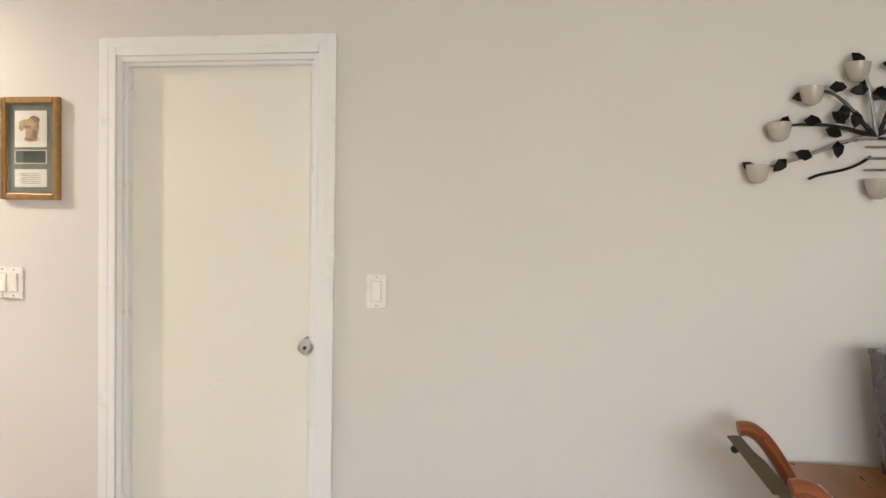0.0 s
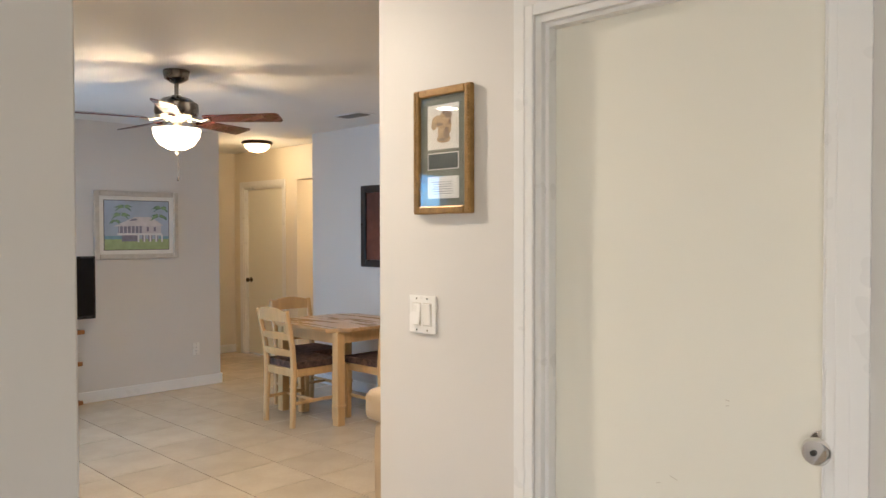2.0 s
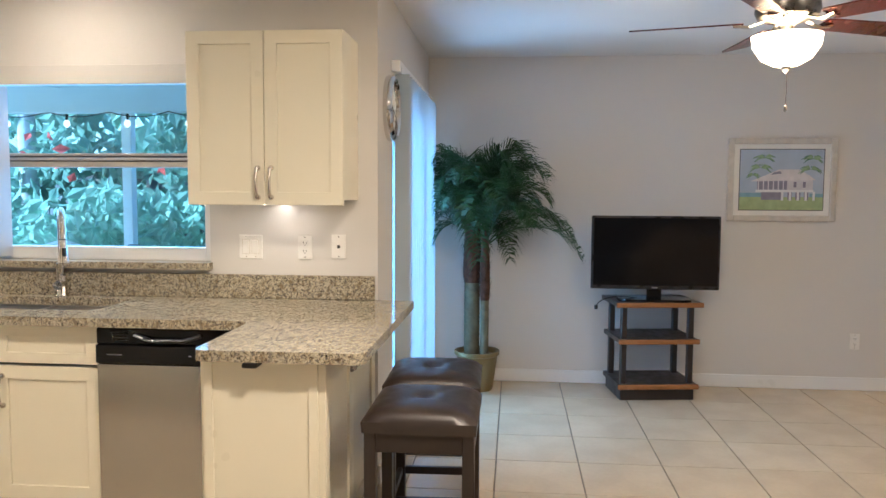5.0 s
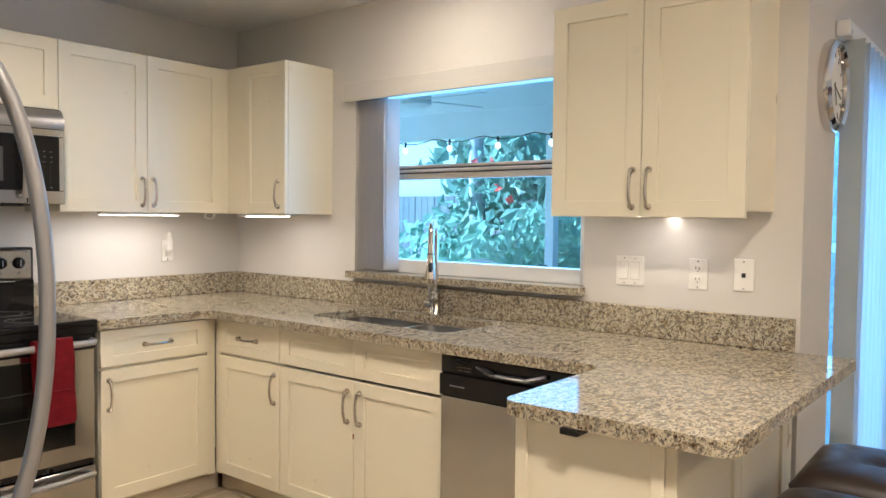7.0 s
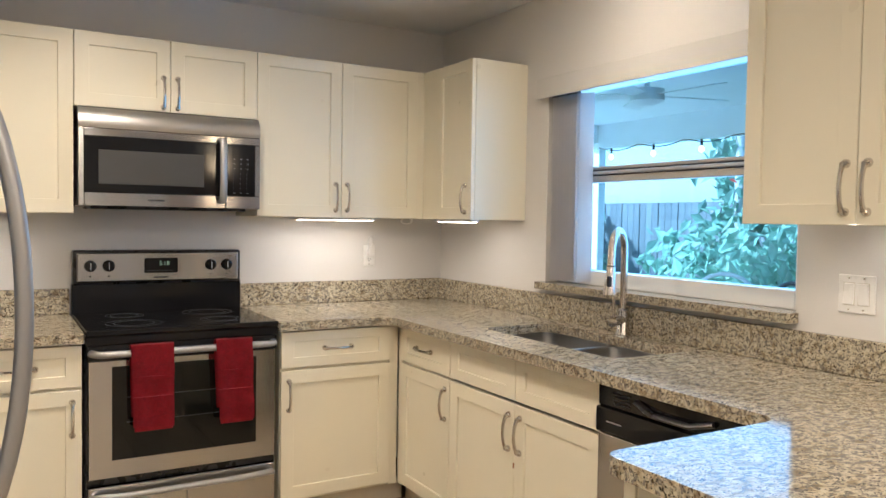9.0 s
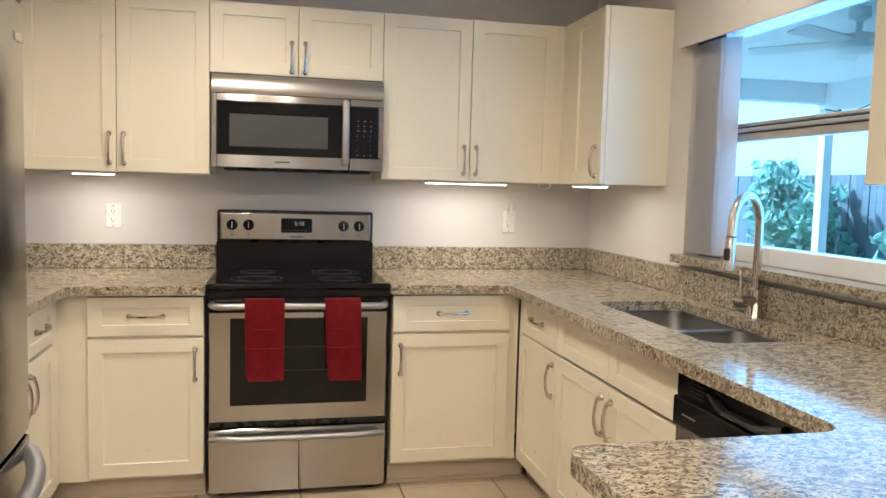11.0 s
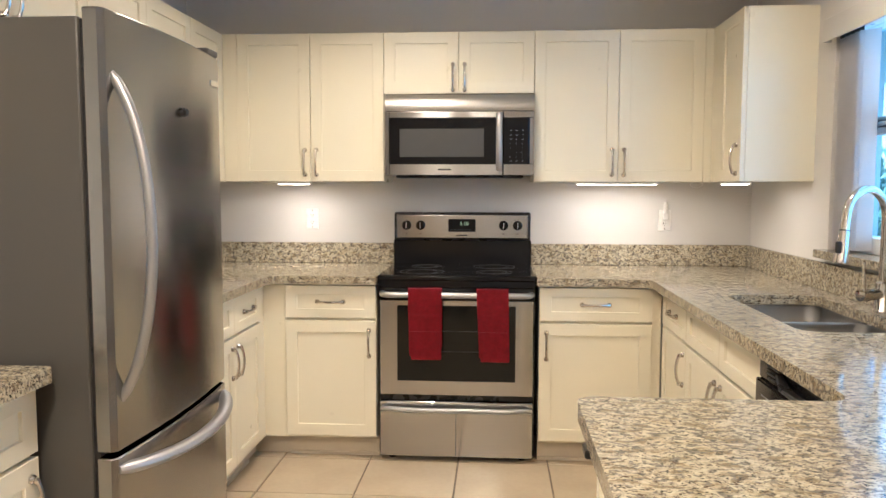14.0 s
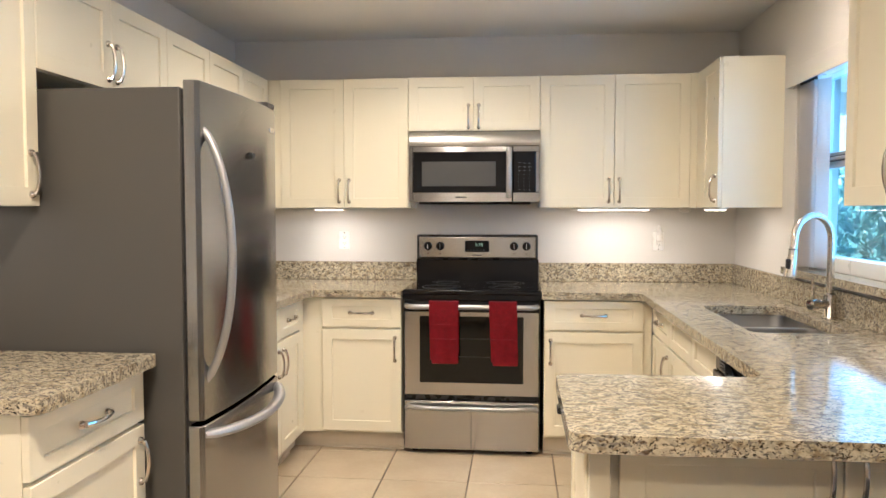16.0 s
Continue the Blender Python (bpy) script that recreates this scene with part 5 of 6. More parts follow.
for pts in (((0.02, -0.2), (0.05, 0.0), (0.14, 0.2)), ((0.02, -0.2), (-0.02, 0.0), (-0.06, 0.22)), ((0.2, 0.1), (0.3, 0.14), (0.42, 0.2))):
    add_tube(stems, [(x, -0.0165, z) for x, z in pts], 0.004, 5)
part("painted_stems", stems, dark_frame, dp)

# ---- television and its stand ----
tv = thing("television", -6.72, 3.222, 0.0, 90, "black flat-screen television, switched off, on a stand", "television")
part("cabinet", boxes([((-0.44, 0.0, 0.765), (0.44, 0.035, 1.278)), ((-0.28, 0.035, 0.83), (0.28, 0.075, 1.2))], 0.008, 2), black_plastic, tv)
part("screen", box((-0.424, -0.002, 0.792), (0.424, 0.006, 1.262)), tv_screen, tv, "glossy black screen")
part("logo", box((-0.02, -0.003, 0.773), (0.02, 0.0, 0.781)), silver_metal, tv)
part("neck", box((-0.05, 0.012, 0.70), (0.05, 0.045, 0.80), 0.006, 2), black_gloss, tv)
part("foot", slab(rounded([(-0.25, -0.09), (0.25, -0.09), (0.25, 0.15), (-0.25, 0.15)], [0.09] * 4), 0.686, 0.704), black_gloss, tv)

st = thing("tv_stand", -6.84, 3.215, 0, 98, "three-tier television stand with dark posts and cherry edges", "tv stand")
for k, z in enumerate((0.085, 0.40, 0.655)):
    sh = part("shelf", slab(rounded([(-0.275 - 0.02 * (k == 2), -0.215), (0.275 + 0.02 * (k == 2), -0.215), (0.275 + 0.02 * (k == 2), 0.21), (-0.275 - 0.02 * (k == 2), 0.21)], [0.03, 0.03, 0.0, 0.0]), z, z + 0.030), walnut, st)
    part("front_edge", box((-0.285 - 0.02 * (k == 2), -0.232, z - 0.004), (0.285 + 0.02 * (k == 2), -0.212, z + 0.032), 0.008, 2), cherry, sh, "cherry wood edge")
for x in (-0.235, 0.235):
    for y in (-0.16, 0.15):
        part("post", box((x - 0.02, y - 0.022, 0.0), (x + 0.02, y + 0.022, 0.655), 0.005), walnut, st)
part("plinth", box((-0.26, -0.195, 0.0), (0.26, 0.19, 0.085), 0.004), walnut, st)
cb = thing("cable", -6.72, 2.99, 0.70, 90, "thin black television cable over the stand edge", "cable")
part("wire", tube(bezier((0.12, 0.0, -0.0), (-0.02, -0.02, 0.03), (-0.14, -0.02, 0.01), (-0.17, -0.03, -0.05), 14), 0.004, 6), black_plastic, cb, smooth=True)
part("plug", box((-0.185, -0.045, -0.075), (-0.16, -0.02, -0.045), 0.004), black_plastic, cb)


# ---- artificial palm in a brass pot ----
def build_palm():
    random.seed(11)
    p = thing("potted_palm", -6.83, 1.98, 0, 0, "tall artificial palm with drooping fronds in a brass pot", "plant")
    part("pot", lathe([(0.115, 0.0), (0.12, 0.02), (0.15, 0.25), (0.165, 0.26), (0.165, 0.285), (0.15, 0.285), (0.14, 0.25), (0.0, 0.25)], steps=28), pot_gold, p, smooth=True)
    trunks = [((-0.02, -0.04), 1.30, 0.054, 0.78), ((0.05, 0.055), 1.16, 0.03, 0.66)]
    for (x, y), top, r, bare in trunks:
        bm = bmesh.new()
        prof = []
        for k in range(34):
            z = 0.25 + (bare - 0.25) * k / 33
            prof.append((r * (1.0 + 0.06 * (k % 2)), z))
        add_lathe(bm, prof, (x, y, 0), 16)
        t = part("trunk", bm, palm_trunk, p, "ringed grey-green trunk", True)
        fb = bmesh.new()
        add_lathe(fb, [(r * 1.06, bare), (r * 1.25, bare + 0.07), (r * 1.15, bare + 0.25), (r * 0.85, top), (0.0, top)], (x, y, 0), 14)
        for k in range(90):
            a, z = random.uniform(0, 6.28), random.uniform(bare, top - 0.05)
            d = Vector((math.cos(a), math.sin(a), 0))
            o = Vector((x, y, z)) + d * r * 1.0
            s = Vector((-d.y, d.x, 0)) * 0.012
            tip = o + d * random.uniform(0.015, 0.035) + Vector((0, 0, random.uniform(0.03, 0.06)))
            fb.faces.new([fb.verts.new(q) for q in (o - s, o + s, tip)])
        part("fibre_sheath", fb, palm_fibre, t, "ragged brown fibre")
    for k in range(54):
        (x, y), top, r, _ = trunks[k % 3 // 2]
        a = k * 2.39996 + random.uniform(-0.2, 0.2)
        lift = random.uniform(0.15, 1.15)
        reach = random.uniform(0.42, 0.70) * (1.0 - 0.35 * max(0, lift - 0.5))
        d = Vector((math.cos(a), math.sin(a), 0))
        if d.x < 0:
            reach *= 1 - 0.6 * abs(d.x)
        reach *= 1 - 0.36 * abs(d.y) if d.y < 0 else 1 + 0.06 * d.y
        o = Vector((x, y, top - 0.12))
        h = 0.14 + 0.42 * lift
        droop = random.uniform(0.08, 0.27) * max(0.1, 1.25 - lift) * (1 - 0.45 * max(0.0, d.y))
        spine = [Vector(q) for q in bezier(o, o + d * reach * 0.3 + Vector((0, 0, h)), o + d * reach * 0.8 + Vector((0, 0, h)), o + d * reach + Vector((0, 0, h - 0.12 - droop)), 26)]
        bm = bmesh.new()
        add_tube(bm, spine, [0.006 - 0.00018 * j for j in range(27)], 5)
        for j in range(4, 27):
            u = j / 26
            t = (spine[min(j + 1, 26)] - spine[j - 1]).normalized()
            side = t.cross(Vector((0, 0, 1))).normalized()
            length = 0.17 * math.sin(math.pi * (0.12 + 0.8 * u)) + 0.03
            for s in (-1, 1):
                for sub in (0, 0.5):
                    b = spine[j] + t * 0.012 * sub
                    w = t * 0.0056
                    up_ = Vector((0, 0, random.uniform(-0.02, 0.05)))
                    mid_ = b + side * s * length * 0.5 + t * length * 0.42 + up_
                    tip = b + side * s * length * 0.8 + t * length * 0.85 + up_ - Vector((0, 0, length * random.uniform(0.05, 0.4)))
                    v0, v1, v2, v3, v4 = [bm.verts.new(q) for q in (b - w * 0.6, b + w * 0.6, mid_ + w, mid_ - w, tip)]
                    bm.faces.new((v0, v1, v2, v3))
                    bm.faces.new((v3, v2, v4))
        part("frond", bm, palm_green, p)


build_palm()


# ---- bar stools ----
def build_stool():
    s = thing("bar_stool", -4.075, 1.92, 0, 0, "dark wood bar stool with tufted brown leather seat", "stool", "stools at the peninsula")
    w, d = 0.205, 0.195
    for x in (-1, 1):
        for y in (-1, 1):
            part("leg", box((x * (w - 0.002), y * (d - 0.002), 0.0), (x * (w - 0.044), y * (d - 0.044), 0.602), 0.003), walnut, s)
    part("apron", boxes([((-w + 0.044, -d + 0.004, 0.53), (w - 0.044, -d + 0.026, 0.60)), ((-w + 0.044, d - 0.026, 0.53), (w - 0.044, d - 0.004, 0.60)),
                         ((-w + 0.004, -d + 0.044, 0.53), (-w + 0.026, d - 0.044, 0.60)), ((w - 0.026, -d + 0.044, 0.53), (w - 0.004, d - 0.044, 0.60))], 0.002), walnut, s)
    for y in (-1, 1):
        part("stretcher", box((-w + 0.044, y * (d - 0.012), 0.13), (w - 0.044, y * (d - 0.034), 0.165), 0.003), walnut, s)
    for x in (-1, 1):
        part("stretcher", box((x * (w - 0.012), -d + 0.044, 0.13), (x * (w - 0.034), d - 0.044, 0.165), 0.003), walnut, s)
    bm = bmesh.new()
    n = 20
    W, D, z0 = 0.222, 0.208, 0.60
    grid = []
    for i in range(n + 1):
        row = []
        for j in range(n + 1):
            u, v = 2 * i / n - 1, 2 * j / n - 1
            dome = (1 - abs(u) ** 5) * (1 - abs(v) ** 5)
            crease = min(abs(u - v), abs(u + v)) * 0.9
            tuft = 0.018 * math.exp(-(u * u + v * v) / 0.03) + 0.004 * math.exp(-(crease ** 2) / 0.004) * dome
            row.append(bm.verts.new((W * u * (0.97 + 0.03 * dome), D * v * (0.97 + 0.03 * dome), z0 + 0.04 + 0.048 * dome ** 0.6 - tuft)))
        grid.append(row)
    for i in range(n):
        for j in range(n):
            bm.faces.new((grid[i][j], grid[i + 1][j], grid[i + 1][j + 1], grid[i][j + 1]))
    rim = [grid[i][0] for i in range(n + 1)] + [grid[n][j] for j in range(1, n + 1)] + [grid[i][n] for i in range(n - 1, -1, -1)] + [grid[0][j] for j in range(n - 1, 0, -1)]
    low = [bm.verts.new((v.co.x * 0.985, v.co.y * 0.985, z0)) for v in rim]
    for k in range(len(rim)):
        bm.faces.new((rim[k - 1], rim[k], low[k], low[k - 1]))
    bm.faces.new(low)
    bmesh.ops.recalc_face_normals(bm, faces=bm.faces)
    c = part("seat_cushion", bm, leather, s, "tufted dark brown leather cushion", True)
    part("button", lathe([(0.012, 0.0), (0.010, 0.005), (0.0, 0.007)], (0, 0, z0 + 0.062), 12), leather, c, smooth=True)
    return s


stool = build_stool()
copy_thing(stool, pose(-4.57, 1.905, 0, 0, 0, 1.5))

dm = thing("door_mat", -5.72, 1.79, 0, 0, "grey ribbed door mat inside the sliding door", "mat")
part("mat", slab(rounded([(-0.36, -0.185), (0.36, -0.185), (0.36, 0.185), (-0.36, 0.185)], [0.02] * 4), 0.0005, 0.010), rubber_mat, dm)


# ---- dining table and chairs ----
tb = thing("dining_table", -5.28, 5.09, 0, 0, "square pine dining table with plank top", "table")
tt = part("tabletop", slab([(-0.34, -0.42), (0.34, -0.42), (0.455, -0.29), (0.455, 0.29), (0.34, 0.42), (-0.34, 0.42), (-0.455, 0.29), (-0.455, -0.29)], 0.712, 0.722), pine, tb, "honey-coloured plank tabletop")
for k in range(6):
    p0, p1 = -0.43 + 0.1435 * k, -0.43 + 0.1435 * (k + 1) - 0.0015
    c0, c1 = 0.47 - (0.13 if k == 0 else 0.0), 0.47 - (0.13 if k == 5 else 0.0)
    eased(part("plank", slab([(-c0, p0), (c0, p0), (c1, p1), (-c1, p1)], 0.722, 0.745), pine_top, tt), 0.003, 2)
part("apron", boxes([((-0.335, -0.355, 0.625), (0.335, -0.332, 0.711)), ((-0.335, 0.332, 0.625), (0.335, 0.355, 0.711)), ((-0.395, -0.295, 0.625), (-0.372, 0.295, 0.711)), ((0.372, -0.295, 0.625), (0.395, 0.295, 0.711))], 0.002), pine, tb)
for x in (-1, 1):
    for y in (-1, 1):
        leg = bmesh.new()
        add_box(leg, (x * 0.405, y * 0.365, 0.0), (x * 0.335, y * 0.295, 0.713), 0.005)
        add_box(leg, (x * 0.41, y * 0.37, 0.14), (x * 0.33, y * 0.29, 0.165), 0.006)
        part("leg", leg, pine, tb)


def build_chair():
    """Back at y = 0, seat towards +y."""
    c = thing("dining_chair", -5.28, 4.47, 0, 0, "pine ladder-back chair with dark printed seat pad", "chair", "chairs round the table")
    for s in (-1, 1):
        part("back_leg", tube([(s * 0.18, 0.0, 0.0), (s * 0.18, 0.015, 0.42), (s * 0.185, 0.0, 0.62), (s * 0.19, -0.055, 0.885)], [0.021, 0.023, 0.021, 0.018], 8, 1.15), pine, c, smooth=True)
        part("front_leg", box((s * 0.195 - 0.02, 0.37, 0.0), (s * 0.195 + 0.02, 0.41, 0.43), 0.004), pine, c)
        part("side_rail", box((s * 0.19 - 0.012, 0.03, 0.38), (s * 0.19 + 0.012, 0.375, 0.44), 0.003), pine, c)
        part("side_stretcher", box((s * 0.188 - 0.009, 0.02, 0.17), (s * 0.188 + 0.009, 0.38, 0.195), 0.004), pine, c)
    part("front_rail", box((-0.175, 0.378, 0.38), (0.175, 0.402, 0.44), 0.003), pine, c)
    part("back_rail", box((-0.16, 0.004, 0.38), (0.16, 0.028, 0.44), 0.003), pine, c)
    part("stretcher", box((-0.18, 0.19, 0.172), (0.18, 0.21, 0.192), 0.004), pine, c)
    for z, y, h, arch in ((0.535, 0.004, 0.045, 0.012), (0.66, -0.012, 0.045, 0.012), (0.80, -0.042, 0.075, 0.03)):
        bm = bmesh.new()
        n, rings = 12, []
        for k in range(n + 1):
            u = 2 * k / n - 1
            x, dy, dz = 0.178 * u, 0.022 * (1 - u * u), arch * (1 - u * u)
            rings.append([bm.verts.new((x, y - dy - 0.009, z)), bm.verts.new((x, y - dy + 0.009, z)), bm.verts.new((x, y - dy + 0.009 - 0.01, z + h + dz)), bm.verts.new((x, y - dy - 0.009 - 0.01, z + h + dz))])
        for p, q in zip(rings, rings[1:]):
            for k in range(4):
                bm.faces.new((p[k], p[(k + 1) % 4], q[(k + 1) % 4], q[k]))
        bm.faces.new(rings[0])
        bm.faces.new(rings[-1][::-1])
        bmesh.ops.recalc_face_normals(bm, faces=bm.faces)
        part("back_slat", bm, pine, c)
    pad = part("seat_pad", slab(rounded([(-0.205, 0.025), (0.205, 0.025), (0.215, 0.425), (-0.215, 0.425)], [0.03] * 4), 0.44, 0.49), seat_fabric, c, "dark brown printed seat pad")
    eased(pad, 0.018, 3, 40)
    return c


chair = build_chair()
copy_thing(chair, pose(-5.88, 5.02, 0, 0, 0, -90))
copy_thing(chair, pose(-4.68, 5.17, 0, 0, 0, 90))


# ---- recliner sofa ----
def cushion(a, b, puff=0.03, n=10):
    """A soft block: a subdivided box with rounded, slightly swollen sides."""
    bm = bmesh.new()
    add_box(bm, a, b)
    bmesh.ops.subdivide_edges(bm, edges=list(bm.edges), cuts=n, use_grid_fill=True)
    c = [(p + q) / 2 for p, q in zip(a, b)]
    h = [abs(q - p) / 2 for p, q in zip(a, b)]
    for v in bm.verts:
        u = [(v.co[k] - c[k]) / h[k] for k in range(3)]
        for k in range(3):
            i, j = (k + 1) % 3, (k + 2) % 3
            v.co[k] = c[k] + h[k] * u[k] * (1 - 0.10 * (u[i] ** 6 + u[j] ** 6) / 2) + u[k] * puff * (1 - u[i] ** 2) * (1 - u[j] ** 2) * 0.5
    return bm


so = thing("recliner_sofa", -2.80, 4.50, 0, 0, "overstuffed beige microfibre recliner sofa", "sofa")
part("base", box((-0.42, -0.62, 0.05), (0.45, 0.62, 0.30), 0.02, 2), sofa_fabric, so)
for y in (-0.70, 0.70):
    arm = part("arm", cushion((-0.43, y - 0.13, 0.05), (0.42, y + 0.13, 0.56)), sofa_fabric, so, smooth=True)
    part("arm_pad", cushion((-0.475, y - 0.15, 0.52), (0.36, y + 0.15, 0.68), 0.05), sofa_fabric, arm, "padded beige arm top", True)
for y in (-0.285, 0.285):
    part("seat_cushion", cushion((-0.45, y - 0.28, 0.28), (0.25, y + 0.28, 0.47), 0.05), sofa_fabric, so, smooth=True)
    part("back_cushion", cushion((0.16, y - 0.28, 0.42), (0.48, y + 0.28, 0.98), 0.06), sofa_fabric, so, smooth=True)
lv = part("recliner_lever", lathe([(0.045, 0.0), (0.045, 0.008), (0.035, 0.012), (0.03, 0.006), (0.0, 0.005)], steps=20, m=pose(-0.13, -0.838, 0.40, 90, 0, 0)), black_plastic, so, "round black recliner lever cup", True)
for x in (-0.38, 0.4):
    for y in (-0.7, 0.7):
        part("foot", lathe([(0.03, 0.0), (0.035, 0.06)], (x, y, 0), 12), black_plastic, so)


# ---- ceiling fan with its light ----
def build_fan():
    fx, fy = -4.66, 3.36
    f = thing("ceiling_fan", fx, fy, 0, 0, "pewter ceiling fan with mahogany blades and lit bowl", "ceiling fan")
    part("canopy", lathe([(0.075, CZ), (0.078, CZ - 0.012), (0.07, CZ - 0.05), (0.03, CZ - 0.075), (0.0, CZ - 0.075)], steps=28), pewter, f, smooth=True)
    part("downrod", lathe([(0.013, CZ - 0.07), (0.013, CZ - 0.145), (0.03, CZ - 0.15), (0.03, CZ - 0.165)], steps=14), pewter, f, smooth=True)
    part("motor", lathe([(0.03, 2.285), (0.08, 2.272), (0.125, 2.24), (0.13, 2.19), (0.12, 2.165), (0.085, 2.15), (0.05, 2.145), (0.026, 2.13), (0.02, 2.10)], steps=32), pewter, f, "round pewter motor housing", True)
    part("fitter", lathe([(0.006, 2.102), (0.006, 1.968)], steps=10), pewter, f, smooth=True)
    part("glass_bowl", lathe([(0.0, 1.967), (0.048, 1.973), (0.096, 1.999), (0.127, 2.047), (0.135, 2.09), (0.14, 2.09), (0.133, 2.045), (0.10, 1.995), (0.05, 1.968), (0.0, 1.962)], steps=36), bowl_glow, f, "lit frosted glass bowl", True)
    part("finial", lathe([(0.018, 1.964), (0.016, 1.95), (0.006, 1.94), (0.0, 1.935)], steps=14), pewter, f, smooth=True)
    part("pull_chain", tube([(0.012, 0.0, 1.95), (0.013, 0.002, 1.86), (0.012, 0.0, 1.80)], 0.0016, 5), pewter, f)
    part("chain_drop", lathe([(0.0, 1.775), (0.006, 1.78), (0.006, 1.80), (0.0, 1.806)], (0.012, 0, 0), 10), pewter, f, smooth=True)
    for k in range(5):
        a = 39.5 + 72 * k
        m = pose(0, 0, 0, 0, 0, a)
        iron = bmesh.new()
        add_tube(iron, [(0.09, 0, 2.155), (0.15, 0, 2.135), (0.21, 0.0, 2.145)], [0.016, 0.02, 0.028], 8, 0.35)
        bmesh.ops.transform(iron, verts=iron.verts, matrix=m)
        ir = part("blade_iron", iron, chrome, f, "ornate metal blade bracket", True)
        bl_ = slab(rounded([(0.17, -0.052), (0.64, -0.068), (0.64, 0.068), (0.17, 0.052)], [0.02, 0.03, 0.03, 0.02], 4), -0.003, 0.003)
        bmesh.ops.transform(bl_, verts=bl_.verts, matrix=m @ pose(0, 0, 2.15, -12, 0, 0))
        part("blade", bl_, blade_mat, f, "dark red mahogany blade")
    lamp("fan_glow", "POINT", (fx + 0.028, fy - 0.012, 2.022), 15, WARM, 0.012)
    lamp("fan_bowl_glow", "POINT", (fx, fy, 1.90), 16, WARM, 0.10)


build_fan()
hl = thing("flush_ceiling_light", -7.42, 5.62, 0, 0, "bronze-rimmed flush dome light in the hall, lit", "ceiling light")
part("pan", lathe([(0.15, CZ), (0.165, CZ - 0.015), (0.155, CZ - 0.035), (0.13, CZ - 0.035)], steps=32), bronze, hl, smooth=True)
part("dome", lathe([(0.138, CZ - 0.033), (0.125, CZ - 0.07), (0.08, CZ - 0.105), (0.0, CZ - 0.12)], steps=32), hall_glow, hl, "lit frosted glass dome", True)
lamp("hall_glow", "POINT", (-7.42, 5.62, CZ - 0.2), 12, (1.0, 0.74, 0.40), 0.1)
lamp("hall_room_glow", "AREA", (-7.0, 6.7, CZ - 0.03), 12, (1.0, 0.74, 0.40), 0.3, aim=(-7.0, 6.701, 0))
vt = thing("ceiling_vent", -5.26, 5.2, CZ, 0, "white louvred ceiling air vent", "vent")
part("vent_frame", boxes([((-0.17, -0.09, -0.008), (0.17, -0.07, -0.0005)), ((-0.17, 0.07, -0.008), (0.17, 0.09, -0.0005)), ((-0.17, -0.07, -0.008), (-0.15, 0.07, -0.0005)), ((0.15, -0.07, -0.008), (0.17, 0.07, -0.0005))], 0.001), trim_white, vt)
part("vent_back", box((-0.15, -0.07, -0.002), (0.15, 0.07, -0.0005)), slot_dark, vt)
for k in range(7):
    part("louvre", add_box(bmesh.new(), (-0.15, -0.009, -0.0008), (0.15, 0.009, 0.0008), turn=pose(0, -0.06 + 0.02 * k, -0.0065, 35, 0, 0)), louvre_mat, vt)


# ---- living room corner: wall sconce of metal leaves, desk, chairs ----
def build_wall_art():
    w = thing("wall_sculpture", 0.99, DY, 1.745, 0, "metal branch wall sculpture with leaves and glass candle cups", "wall art")
    random.seed(3)
    tips = ((-0.35, -0.10), (-0.29, 0.03), (-0.20, 0.14), (-0.07, 0.21), (0.07, 0.21), (0.20, 0.14), (0.29, 0.03), (0.35, -0.10))
    for k, (x, z) in enumerate(tips):
        pts = bezier((0, -0.02, 0.0), (x * 0.35, -0.05, z * 0.2 + 0.02), (x * 0.6, -0.05, z + 0.02), (x, -0.03, z), 14)
        br = part("branch", tube(pts, [0.008 - 0.0003 * j for j in range(15)], 8), black_metal if k % 3 else silver_metal, w, smooth=True)
        for j in (5, 8, 11, 14):
            px, py, pz = pts[j]
            sgn = 1 if j % 2 else -1
            bm = bmesh.new()
            L, B_ = 0.055, 0.018
            m = pose(px, py - 0.005, pz + sgn * 0.012, 0, random.uniform(0, 360), 0)
            ctr = [bm.verts.new(m @ Vector(q)) for q in ((0, 0, 0), (L * 0.35, -0.006, B_), (L * 0.75, -0.004, B_ * 0.7), (L, 0.004, 0), (L * 0.75, -0.004, -B_ * 0.7), (L * 0.35, -0.006, -B_))]
            bm.faces.new(ctr)
            bmesh.ops.solidify(bm, geom=list(bm.faces), thickness=0.002)
            part("leaf", bm, black_metal if j % 3 else silver_metal, br)
        if k in (0, 2, 3, 5, 7, 1, 6):
            part("candle_cup", lathe([(0.012, -0.045), (0.026, -0.035), (0.034, -0.008), (0.036, 0.012), (0.033, 0.012), (0.030, -0.008), (0.0, -0.035)], (x, -0.045, z), 18), wall_art_glass, br, "small amber glass cup", True)
    coil = bmesh.new()
    for r in range(4):
        add_tube(coil, [(0.035 * math.cos(a), -0.03 + 0.018 * math.sin(a), -0.03 - 0.035 * r) for a in (2 * math.pi * j / 24 for j in range(25))], 0.003, 6)
    part("coil", coil, silver_metal, w, "wound wire centre")
    part("candle_cup", lathe([(0.012, -0.05), (0.028, -0.035), (0.038, -0.008), (0.04, 0.012), (0.036, 0.012), (0.0, -0.035)], (0.0, -0.045, -0.14), 18), wall_art_glass, w, smooth=True)
    part("branch", tube(bezier((-0.02, -0.03, -0.06), (-0.1, -0.05, -0.12), (-0.15, -0.05, -0.1), (-0.2, -0.04, -0.13), 8), 0.005, 6), black_metal, w)


